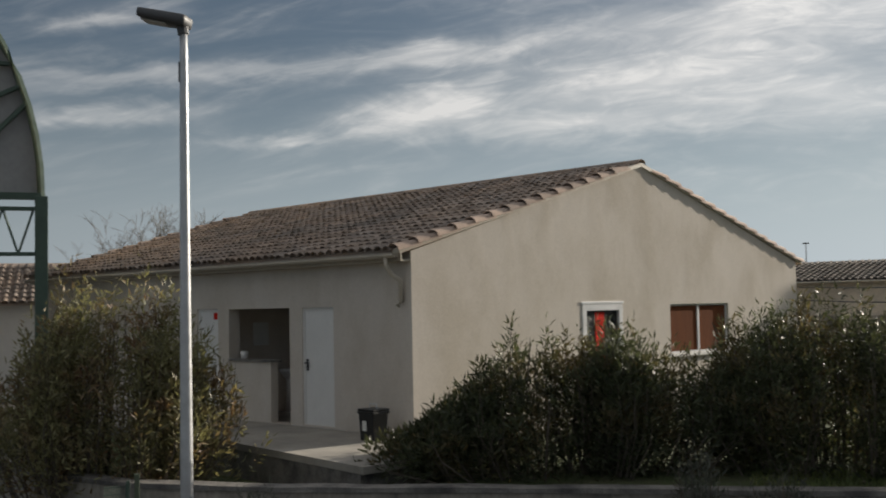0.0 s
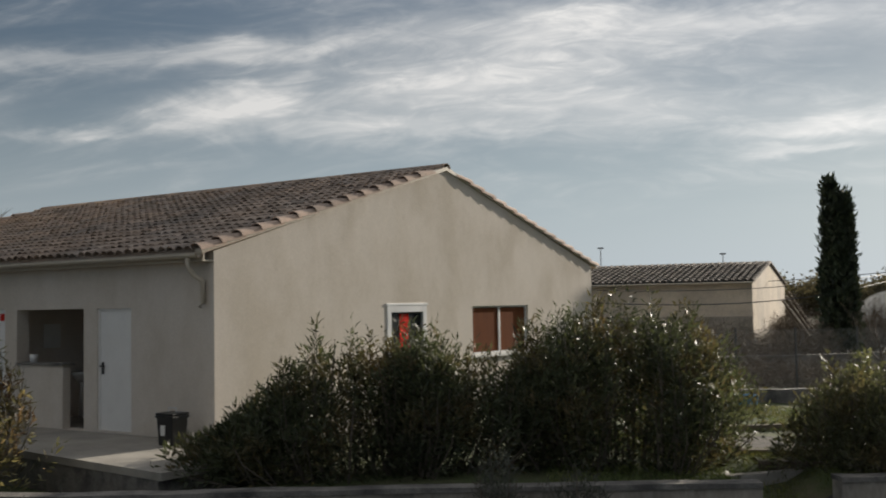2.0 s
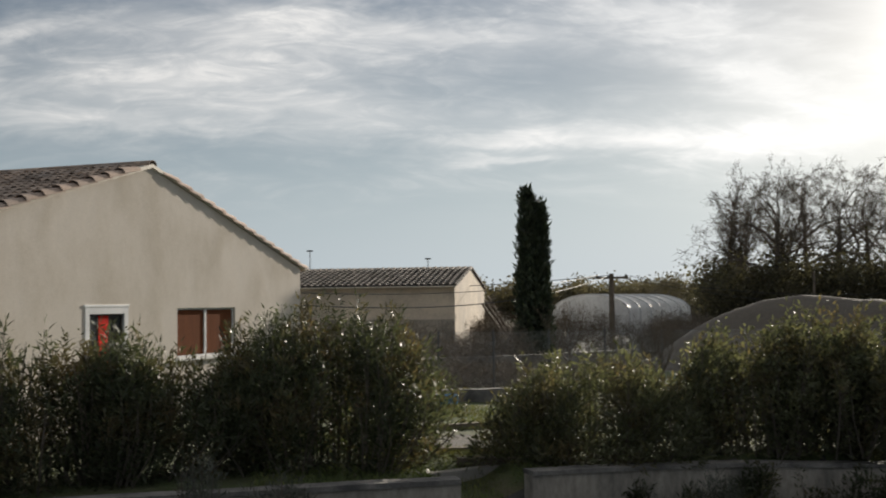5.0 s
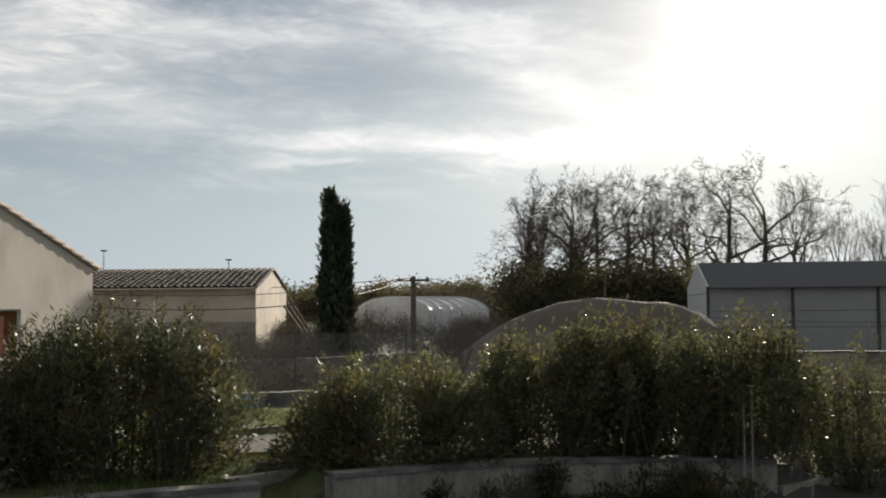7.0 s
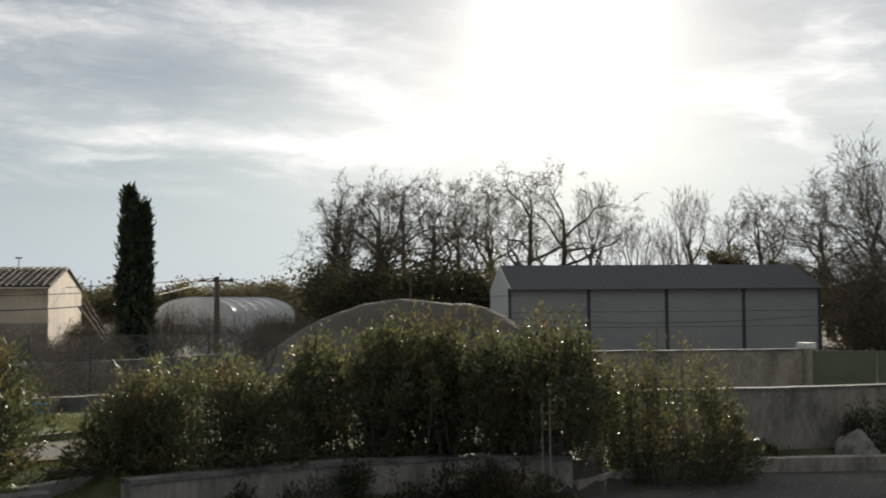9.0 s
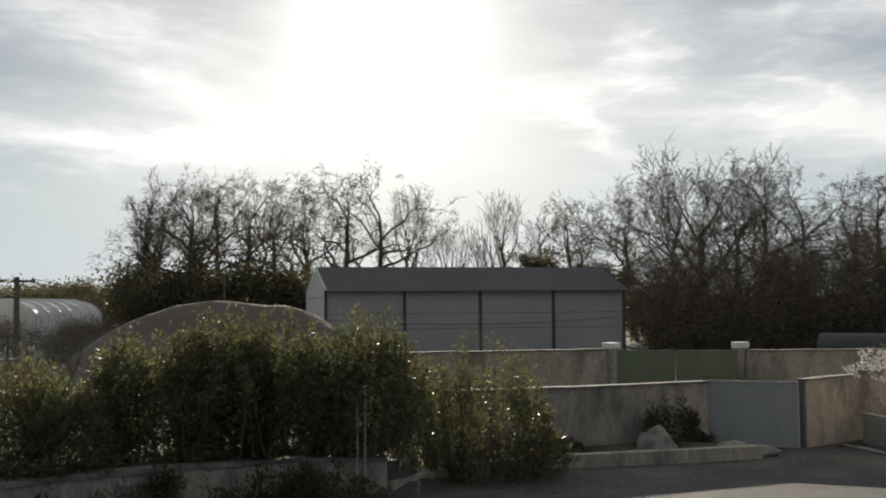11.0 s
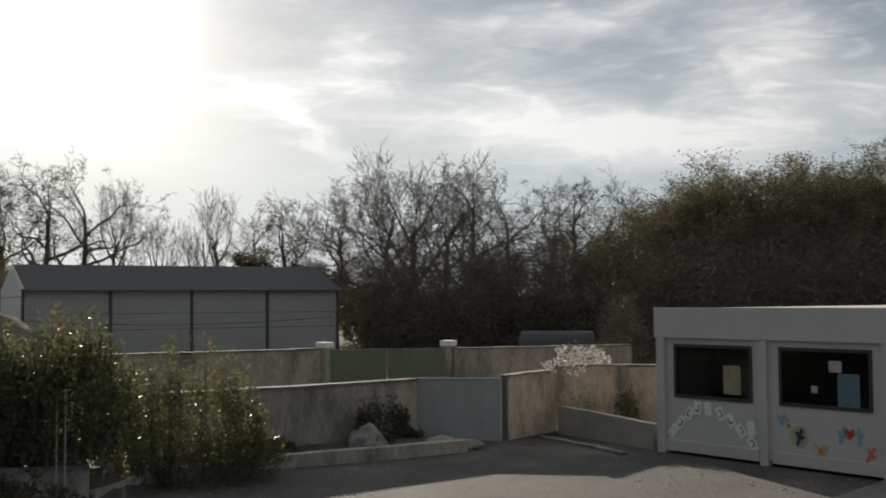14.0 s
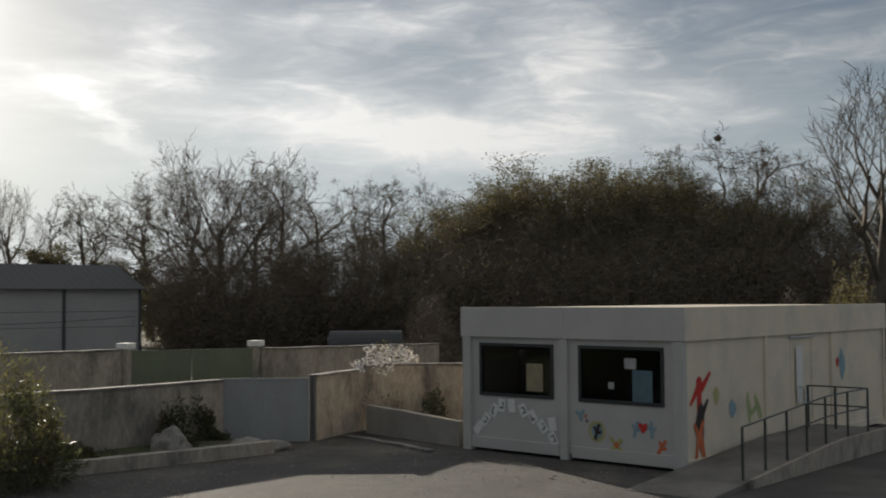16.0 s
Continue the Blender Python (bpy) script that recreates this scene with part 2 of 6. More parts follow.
M = {
    "stucco": mat("sand_render", (0.68, 0.615, 0.54), 0.9, 0.12, 0.9, 45, 0.35, 0.03, (0.55, 0.49, 0.415), (0.42, 0.62), 0.9, stretch=(1, 1, 0.65), grain=0.12),
    "tile": mat("weathered_clay_tile", (0.37, 0.283, 0.22), 0.9, 0.35, 1.6, 30, 0.6, 0.01, (0.255, 0.215, 0.185), (0.42, 0.6), 0.8, per_piece=0.3, island=0.3, spec=0.2),
    "verge": mat("clay_verge_tile", (0.46, 0.345, 0.275), 0.85, 0.25, 3, 30, 0.4, 0.006, (0.34, 0.28, 0.24), per_piece=0.25),
    "gutter": mat("cream_painted_gutter", (0.52, 0.46, 0.37), 0.5, 0.1, 4, 40, 0.1),
    "white": mat("white_paint", (0.78, 0.765, 0.735), 0.5, 0.05, 3, 40, 0.08),
    "white_pvc": mat("white_plastic_frame", (0.8, 0.8, 0.8), 0.35, 0.04, 3, 40, 0.03),
    "slab": mat("terrace_concrete", (0.34, 0.315, 0.275), 0.88, 0.25, 1.2, 60, 0.35, 0.006, (0.25, 0.235, 0.21), (0.45, 0.7), 0.7),
    "oldwall": mat("stained_cement_wall", (0.45, 0.40, 0.335), 0.92, 0.4, 1.3, 14, 0.5, 0.02, (0.15, 0.138, 0.12), (0.42, 0.64), 1.3, stretch=(1, 1, 0.4)),
    "cap": mat("weathered_coping", (0.22, 0.205, 0.185), 0.92, 0.4, 2.2, 40, 0.7, 0.015, (0.09, 0.085, 0.08), (0.45, 0.65), 2.0),
    "asphalt": mat("worn_asphalt", (0.072, 0.067, 0.06), 0.9, 0.5, 0.7, 60, 0.8, 0.012, (0.11, 0.10, 0.085), (0.5, 0.72), 0.35),
    "earth": mat("ground_soil", (0.10, 0.085, 0.06), 0.95, 0.4, 1.2, 30, 0.7, 0.03, (0.07, 0.085, 0.035), (0.45, 0.6), 0.5),
    "gravel": mat("grey_gravel", (0.115, 0.105, 0.09), 0.95, 0.4, 2.5, 55, 0.9, 0.03),
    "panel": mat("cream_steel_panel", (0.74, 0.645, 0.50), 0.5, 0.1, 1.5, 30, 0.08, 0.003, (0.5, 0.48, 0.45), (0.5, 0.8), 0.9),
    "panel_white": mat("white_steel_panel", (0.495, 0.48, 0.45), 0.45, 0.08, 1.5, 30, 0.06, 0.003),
    "frame_backing": mat("window_frame_and_backing", (0.035, 0.036, 0.04), 0.4, 0.1, 4, 40, 0.03),
    # interior dimness put into the colour of the inner surfaces
    "room": mat("unlit_room_dark", (0.18, 0.165, 0.15), 0.9, 0.2, 2, 20, 0.1),
    "galv": mat("galvanised_pole", (0.55, 0.56, 0.57), 0.4, 0.12, 5, 60, 0.06, metal=0.35),
    "lamp_grey": mat("grey_cast_housing", (0.09, 0.092, 0.095), 0.45, 0.12, 6, 40, 0.05),
    "black": mat("black_plastic", (0.018, 0.018, 0.019), 0.42, 0.1, 6, 40, 0.05),
    "green_steel": mat("green_painted_steel", (0.075, 0.115, 0.085), 0.45, 0.2, 4, 40, 0.05),
    "gate_green": mat("green_sheet_gate", (0.115, 0.14, 0.09), 0.5, 0.2, 1.5, 30, 0.05, stretch=(1, 1, 0.3)),
    "gate_grey": mat("grey_sheet_gate", (0.31, 0.315, 0.305), 0.45, 0.12, 1.5, 30, 0.05, stretch=(1, 1, 0.3)),
    "rail": mat("dark_green_rail", (0.055, 0.065, 0.055), 0.45, 0.15, 6, 40, 0.05),
    "oleander": mat("oleander_leaf", (0.075, 0.085, 0.05), 0.46, 0.35, 0.9, 8, 0.0, 0.01, (0.15, 0.105, 0.055), (0.5, 0.68), 1.6, island=0.45, trans=0.42, spec=0.28),
    # leaf tone lifted for shrubs towards the sun: veiling glare put into the colour
    "laurel": mat("glare_lifted_leaf", (0.115, 0.12, 0.07), 0.45, 0.35, 0.9, 8, 0.0, 0.01, (0.15, 0.11, 0.06), (0.5, 0.68), 1.6, island=0.45, trans=0.45, spec=0.3),
    # oleander copy lightened for sun on one bush; the reddish tips are its own
    "oleander_sunlit": mat("sunlit_oleander_leaf", (0.25, 0.235, 0.125), 0.5, 0.35, 0.9, 8, 0.0, 0.01, (0.22, 0.13, 0.08), (0.48, 0.64), 2.2, island=0.45, trans=0.35, spec=0.35),
    "lavender": mat("lavender_leaf", (0.105, 0.11, 0.095), 0.7, 0.35, 0.9, 8, 0.0, 0.01, (0.12, 0.10, 0.08), (0.5, 0.68), 2.0, island=0.4, trans=0.3, spec=0.2),
    "leaf_dark": mat("dark_evergreen_leaf", (0.115, 0.105, 0.07), 0.5, 0.4, 0.5, 5, 0.0, 0.01, (0.115, 0.095, 0.06), (0.5, 0.65), 0.4, island=0.5, trans=0.5, spec=0.2),
    "leaf_olive": mat("olive_brown_leaf", (0.15, 0.128, 0.08), 0.6, 0.4, 0.3, 5, 0.0, 0.01, (0.095, 0.09, 0.045), (0.45, 0.65), 0.2, island=0.5, trans=0.35, spec=0.15),
    "cypress": mat("cypress_leaf", (0.04, 0.055, 0.03), 0.6, 0.4, 0.8, 8, 0.0, 0.01, island=0.5, trans=0.1),
    "bark": mat("grey_brown_bark", (0.13, 0.108, 0.085), 0.92, 0.35, 2, 25, 0.5, 0.02, stretch=(1, 1, 0.3)),
    "twig": mat("thin_twig", (0.15, 0.122, 0.092), 0.92, 0.3, 1, 10, 0.0),
    "grass": mat("winter_grass", (0.13, 0.17, 0.05), 0.8, 0.4, 0.8, 6, 0.0, 0.01, (0.17, 0.15, 0.06), (0.45, 0.65), 0.7, island=0.35, trans=0.25),
    "lawn": mat("lawn_soil", (0.07, 0.09, 0.03), 0.95, 0.4, 1.0, 40, 0.7, 0.03, (0.10, 0.09, 0.05), (0.5, 0.66), 0.6),
    "shedroof": mat("dark_fibre_cement", (0.065, 0.067, 0.07), 0.8, 0.25, 0.4, 10, 0.2, 0.02),
    "shedwall": mat("grey_sheet_cladding", (0.35, 0.345, 0.335), 0.55, 0.12, 0.3, 8, 0.1, 0.01),
    "film": mat("greenhouse_film", (0.8, 0.81, 0.81), 0.3, 0.15, 0.6, 6, 0.15, 0.02, trans=0.55, trans_tint=(1.0, 1.0, 1.0)),
    "sand": mat("grey_sand", (0.115, 0.097, 0.076), 0.95, 0.25, 0.4, 8, 0.6, 0.08),
    "barn": mat("ochre_render", (0.60, 0.52, 0.42), 0.92, 0.2, 0.5, 12, 0.4, 0.02, (0.46, 0.4, 0.33), (0.45, 0.65), 0.4),
    "ramp": mat("dark_ramp_concrete", (0.19, 0.178, 0.158), 0.9, 0.35, 1.1, 50, 0.5, 0.01, (0.12, 0.112, 0.1), (0.42, 0.66), 0.9),
    "wood": mat("old_wood", (0.15, 0.12, 0.09), 0.85, 0.35, 3, 40, 0.4, 0.006),
    "wood_red": mat("red_brown_wood", (0.17, 0.065, 0.032), 0.95, 0.2, 2, 30, 0.1, stretch=(4, 4, 0.4), spec=0.05),
    "brick_red": mat("red_clay_roof", (0.36, 0.10, 0.06), 0.9, 0.2, 1, 10, 0.2),
    "red": mat("red_cloth", (0.55, 0.03, 0.02), 0.95, 0.1, 3, 30, 0.0, spec=0.05),
    "stone": mat("pale_boulder", (0.30, 0.28, 0.25), 0.92, 0.35, 2.5, 30, 0.8, 0.03, (0.17, 0.16, 0.14), (0.45, 0.65), 2),
    "paper": mat("paper_sheet", (0.74, 0.74, 0.71), 0.7, 0.05, 5, 40, 0.0),
    "blossom": mat("white_blossom", (0.75, 0.72, 0.68), 0.7, 0.1, 5, 40, 0.0, island=0.2),
    "blue": mat("blue_plastic", (0.12, 0.28, 0.45), 0.4, 0.1, 5, 40, 0.0),
    "wire": mat("black_cable", (0.02, 0.02, 0.02), 0.6, 0.1, 5, 40, 0.0),
    "hill": mat("far_wooded_hill", (0.12, 0.108, 0.08), 0.95, 0.4, 0.05, 0.5, 0.0, 0.1, (0.09, 0.075, 0.05), (0.45, 0.6), 0.03, trans=0.5),
    # clay tile darkened for a roof slope turned away from the sun
    "tile_shaded": mat("shaded_clay_tile", (0.12, 0.10, 0.085), 0.9, 0.35, 1.6, 20, 0.4, 0.01, (0.08, 0.075, 0.07), island=0.3),
    "glass": glass_mat("window_glass", (0.8, 0.84, 0.84)),
    # cabin panes darkened to deepen the unlit room behind them
    "glass_dark": glass_mat("room_darkening_glass", (0.5, 0.52, 0.53), 1.42),
}

# ---- builders ----
def mesh_of(name, verts, faces, material, smooth=False):
    me = bpy.data.meshes.new(name)
    me.from_pydata([tuple(v) for v in verts], [], [tuple(f) for f in faces])
    me.materials.append(material)
    if smooth:
        me.polygons.foreach_set("use_smooth", [True] * len(me.polygons))
    me.update()
    return me


def part(name, bm, material, parent=None, label="", smooth=False):
    """Links a bmesh as one mesh object under a thing or a part."""
    me = bpy.data.meshes.new(name)
    bmesh.ops.recalc_face_normals(bm, faces=bm.faces)
    if smooth:
        for f in bm.faces:
            f.smooth = True
    bm.to_mesh(me)
    bm.free()
    me.materials.append(material)
    ob = new(name, me)
    if parent:
        ob.parent = parent
    if label:
        ob["label"] = label
    return ob


def thing(name, m, label, category, group="", kind=""):
    ob = new(name)
    ob.matrix_world = m
    ob.empty_display_size = 0.2
    return tagged(ob, label, category, group, kind)


def box(bm, lo, hi, bevel=0.0, m=None):
    """A box between two corners, with its edges eased."""
    lo, hi = Vector(lo), Vector(hi)
    made = bmesh.ops.create_cube(bm, size=1)["verts"]
    for v in made:
        v.co = Vector(((lo[i] + hi[i]) / 2 + v.co[i] * (hi[i] - lo[i]) for i in range(3)))
    if bevel:
        edges = {e for v in made for e in v.link_edges}
        made = bmesh.ops.bevel(bm, geom=list(edges), offset=bevel, segments=2, affect="EDGES", profile=0.7)["verts"]
    if m is not None:
        bmesh.ops.transform(bm, matrix=m, verts=list({v for v in made}))
    return bm


def boxes(*pairs, bevel=0.0):
    bm = bmesh.new()
    for lo, hi in pairs:
        box(bm, lo, hi, bevel)
    return bm


def tube(points, radii, sides=8):
    """A tapered tube along points, as a bmesh."""
    bm = bmesh.new()
    add_tube(bm, points, radii, sides)
    return bm


def add_tube(bm, points, radii, sides=8):
    points = [Vector(p) for p in points]
    if isinstance(radii, (int, float)):
        radii = [radii] * len(points)
    rings = []
    for i, p in enumerate(points):
        d = (points[min(i + 1, len(points) - 1)] - points[max(i - 1, 0)]).normalized()
        a = d.cross(Vector((0, 0, 1)) if abs(d.z) < 0.9 else Vector((1, 0, 0))).normalized()
        b = d.cross(a)
        rings.append([bm.verts.new(p + radii[i] * (math.cos(k * math.tau / sides) * a + math.sin(k * math.tau / sides) * b)) for k in range(sides)])
    for r, q in zip(rings, rings[1:]):
        for k in range(sides):
            bm.faces.new((r[k], r[(k + 1) % sides], q[(k + 1) % sides], q[k]))
    bm.faces.new(rings[0]), bm.faces.new(rings[-1][::-1])


def panel_wall(length, height, holes, thick, axis="x", peak=None, base=0.0, start=0.0):
    """An upright wall along +x or +y from the origin, with rectangular holes (a0, a1, z0, z1) through it and an optional gable peak.
    Its outer face lies in the plane of the axis; it is thick towards the other side."""
    bm = bmesh.new()
    xs = sorted({start, length, *(h[i] for h in holes for i in (0, 1))})
    zs = sorted({base, height, *(h[i] for h in holes for i in (2, 3))})

    def solid(i, k):
        if not (0 <= i < len(xs) - 1 and 0 <= k < len(zs) - 1):
            return False
        cx, cz = (xs[i] + xs[i + 1]) / 2, (zs[k] + zs[k + 1]) / 2
        return not any(h[0] < cx < h[1] and h[2] < cz < h[3] for h in holes)

    def at(a, d, z):
        return (a, d, z) if axis == "x" else (d, a, z)

    def quad(*pts):
        bm.faces.new([bm.verts.new(at(*p)) for p in pts])

    for i in range(len(xs) - 1):
        for k in range(len(zs) - 1):
            if not solid(i, k):
                continue
            a, b, z, y = xs[i], xs[i + 1], zs[k], zs[k + 1]
            quad((a, 0, z), (b, 0, z), (b, 0, y), (a, 0, y))
            quad((a, thick, z), (a, thick, y), (b, thick, y), (b, thick, z))
            if not solid(i - 1, k):
                quad((a, 0, z), (a, 0, y), (a, thick, y), (a, thick, z))
            if not solid(i + 1, k):
                quad((b, 0, z), (b, thick, z), (b, thick, y), (b, 0, y))
            if not solid(i, k - 1):
                quad((a, 0, z), (a, thick, z), (b, thick, z), (b, 0, z))
            if not solid(i, k + 1) and not (peak and k == len(zs) - 2):
                quad((a, 0, y), (b, 0, y), (b, thick, y), (a, thick, y))
    if peak:
        pa, pz = peak
        quad((0, 0, height), (length, 0, height), (pa, 0, pz))
        quad((0, thick, height), (pa, thick, pz), (length, thick, height))
        quad((0, 0, height), (pa, 0, pz), (pa, thick, pz), (0, thick, height))
        quad((length, 0, height), (length, thick, height), (pa, thick, pz), (pa, 0, pz))
    bmesh.ops.remove_doubles(bm, verts=bm.verts, dist=0.0005)
    return bm


def leaf_mesh(name, centres, ways, length, width, material, rng, droop=0.15):
    """Many small pointed leaves, each of four triangles, as one mesh."""
    c, w = np.asarray(centres, float), np.asarray(ways, float)
    k = len(c)
    w /= np.linalg.norm(w, axis=1)[:, None] + 1e-9
    side = np.cross(w, rng.normal(size=(k, 3)))
    side /= np.linalg.norm(side, axis=1)[:, None] + 1e-9
    up = np.cross(side, w)
    ln = (length * rng.uniform(0.6, 1.3, k))[:, None]
    wd = (width * rng.uniform(0.7, 1.3, k))[:, None]
    v = np.stack([c, c + w * ln * 0.45 + side * wd * 0.5 + up * wd * 0.2, c + w * ln * 0.45 - side * wd * 0.5 + up * wd * 0.2,
                  c + w * ln - up * ln * droop], 1).reshape(-1, 3)
    base = np.arange(k)[:, None] * 4
    f = np.concatenate([base + (0, 1, 2), base + (1, 3, 2)], 1).reshape(-1, 3)
    me = bpy.data.meshes.new(name)
    me.vertices.add(len(v)), me.loops.add(len(f) * 3), me.polygons.add(len(f))
    me.vertices.foreach_set("co", v.ravel())
    me.loops.foreach_set("vertex_index", f.ravel())
    me.polygons.foreach_set("loop_start", np.arange(0, len(f) * 3, 3))
    me.materials.append(material)
    me.update(calc_edges=True)
    return me

# ---- ground ----
WALL_LINE = [(-9.0, 16.6), (-7.1, 14.5), (-5.2, 13.5), (-3.3, 13.15), (0.5, 13.0), (4.75, 12.6), (5.85, 12.95), (9.0, 12.9), (11.2, 12.2), (12.6, 11.2)]


def wall_y(x):
    return float(np.interp(x, [p[0] for p in WALL_LINE], [p[1] for p in WALL_LINE]))


def smooth(a, b, v):
    k = min(max((v - a) / (b - a), 0), 1)
    return k * k * (3 - 2 * k)


def ground_z(x, y):
    """Height of the ground: a yard at 0, a garden terrace behind the low wall, lower fields beyond."""
    behind = smooth(0.05, 0.35, y - wall_y(x))
    side = smooth(-9.0, -8.2, x) * (1 - smooth(11.8, 14.5, x))
    rise = 0.74 * behind * side * (1 - 0.45 * smooth(30, 45, y))
    rise = max(rise, 0.3 * smooth(26, 40, y + 0.3 * x))
    # steps through the gap in the wall, and the sunken strip before the terrace
    gap = smooth(4.6, 4.9, x) * (1 - smooth(5.75, 6.0, x))
    rise -= 0.45 * gap * rise * (1 - smooth(13.2, 14.6, y))
    pit = smooth(-7.0, -5.5, x) * (1 - smooth(-1.9, -1.4, x)) * (1 - smooth(17.5, 18.5, y))
    rise -= 0.45 * rise * pit
    bump = 0.05 * noise.noise((x * 0.35, y * 0.35, 0)) * behind
    return rise + bump


def build_ground():
    def axis(lo, hi, step, far):
        mid = list(np.arange(lo, hi + step / 2, step))
        out, d = [], step
        a, b = lo, hi
        before, after = [], []
        while b < far:
            d *= 1.35
            a, b = a - d, b + d
            before.append(a), after.append(b)
        return before[::-1] + mid + after

    xs, ys = axis(-16, 34, 0.4, 2500), axis(4, 46, 0.4, 2500)
    verts = [(x, y, ground_z(x, y)) for y in ys for x in xs]
    nx = len(xs)
    faces, slots = [], []
    for j in range(len(ys) - 1):
        for i in range(nx - 1):
            faces.append((j * nx + i, j * nx + i + 1, (j + 1) * nx + i + 1, (j + 1) * nx + i))
            x, y = (xs[i] + xs[i + 1]) / 2, (ys[j] + ys[j + 1]) / 2
            yard = y < wall_y(x) + 0.2 or x < -8.6
            if x > 12.6:
                yard = y < 10.6 - 0.25 * (x - 17) and x < 30
            if yard and -60 < x < 60 and -80 < y < 40:
                slots.append(0)
            elif -8.5 < x < 24 and y < 44:
                slots.append(1)
            else:
                slots.append(2)
    me = mesh_of("ground", verts, faces, M["asphalt"], True)
    me.materials.append(M["lawn"])
    me.materials.append(M["earth"])
    me.polygons.foreach_set("material_index", slots)
    return tagged(new("ground", me), "worn grey asphalt yard beside a grassy garden terrace", "ground", kind="structure")


build_ground()


def wall_run(name, points, z0, z1, thick, label, body="oldwall", cap=0.06, over=0.03):
    """A masonry wall along points (x, y), with a coping laid on it; slightly uneven."""
    ob = thing(name, pose(points[0][0], points[0][1], 0), label, "wall", kind="structure")
    o = Vector((points[0][0], points[0][1], 0))

    def strip(lo, hi, half, step):
        line = []
        for (ax, ay), (bx, by) in zip(points, points[1:]):
            k = max(int(math.hypot(bx - ax, by - ay) / step), 1)
            line += [Vector((ax + (bx - ax) * i / k, ay + (by - ay) * i / k, 0)) for i in range(k)]
        line.append(Vector((*points[-1], 0)))
        bm = bmesh.new()
        rows = []
        for i, p in enumerate(line):
            d = (line[min(i + 1, len(line) - 1)] - line[max(i - 1, 0)]).normalized()
            s = Vector((-d.y, d.x, 0))
            j = 0.012 * noise.noise(p * 1.7)
            top = hi(i / (len(line) - 1)) if callable(hi) else hi
            bot = lo(i / (len(line) - 1)) if callable(lo) else lo
            rows.append([bm.verts.new(p - o + s * (half + j) * a + Vector((0, 0, z + (j * 1.5 if z == top else 0)))) for a, z in ((1, bot), (1, top), (-1, top), (-1, bot))])
        for a, b in zip(rows, rows[1:]):
            for k in range(4):
                bm.faces.new((a[k], a[(k + 1) % 4], b[(k + 1) % 4], b[k]))
        bm.faces.new(rows[0][::-1]), bm.faces.new(rows[-1])
        return bm

    part("masonry", strip(z0, z1, thick / 2, 0.35), M[body], ob)
    if cap:
        top = z1 if callable(z1) else (lambda k: z1)
        part("coping", strip(top, lambda k: top(k) + cap, thick / 2 + over, 0.35), M["cap"], ob, "weathered dark coping")
    return ob


WALL_TOP = 0.75
wall_run("garden_wall", WALL_LINE[:6], -0.1, WALL_TOP, 0.24, "low stained cement garden wall with dark coping")
wall_run("garden_wall", [(5.85, 12.95), (7.4, 13.0), (9.0, 12.9), (11.2, 12.2), (12.3, 11.4)], -0.1, lambda k: 0.73 - 0.16 * k, 0.24, "low stained cement garden wall before the hedge")
# ---- the long rendered house ----
HOUSE = pose(-2.13, 16.82, 0, 0, 0, 50.2)
HW, HL = 12.45, 13.3          # gable width (x), length (y)
EAVE, RIDGE, RIDGE_X, SLAB = 3.78, 5.62, 6.24, 0.94
house = thing("house", HOUSE, "single-storey house with sand-coloured render and clay tile roof", "house")


def window_set(parent, name, a0, a1, z0, z1, depth, frame_w, material, mullions=(), glazed=True, label=""):
    """A framed window in the gable plane (y = 0), set back by depth."""
    fr = part(name, boxes(((a0, depth, z0), (a0 + frame_w, depth + 0.06, z1)), ((a1 - frame_w, depth, z0), (a1, depth + 0.06, z1)),
                          ((a0 + frame_w, depth, z1 - frame_w), (a1 - frame_w, depth + 0.06, z1)),
                          ((a0 + frame_w, depth, z0), (a1 - frame_w, depth + 0.06, z0 + frame_w)), bevel=0.006), material, parent, label)
    cuts = [a0 + frame_w, *mullions, a1 - frame_w]
    for c in mullions:
        part("mullion", boxes(((c - 0.035, depth, z0 + frame_w), (c + 0.035, depth + 0.055, z1 - frame_w)), bevel=0.005), material, fr)
    for a, b in zip(cuts, cuts[1:]) if glazed else ():
        pane = part("pane", boxes(((a, depth + 0.025, z0 + frame_w), (b, depth + 0.031, z1 - frame_w))), M["glass"], fr)
        pane.visible_shadow = False
    return fr


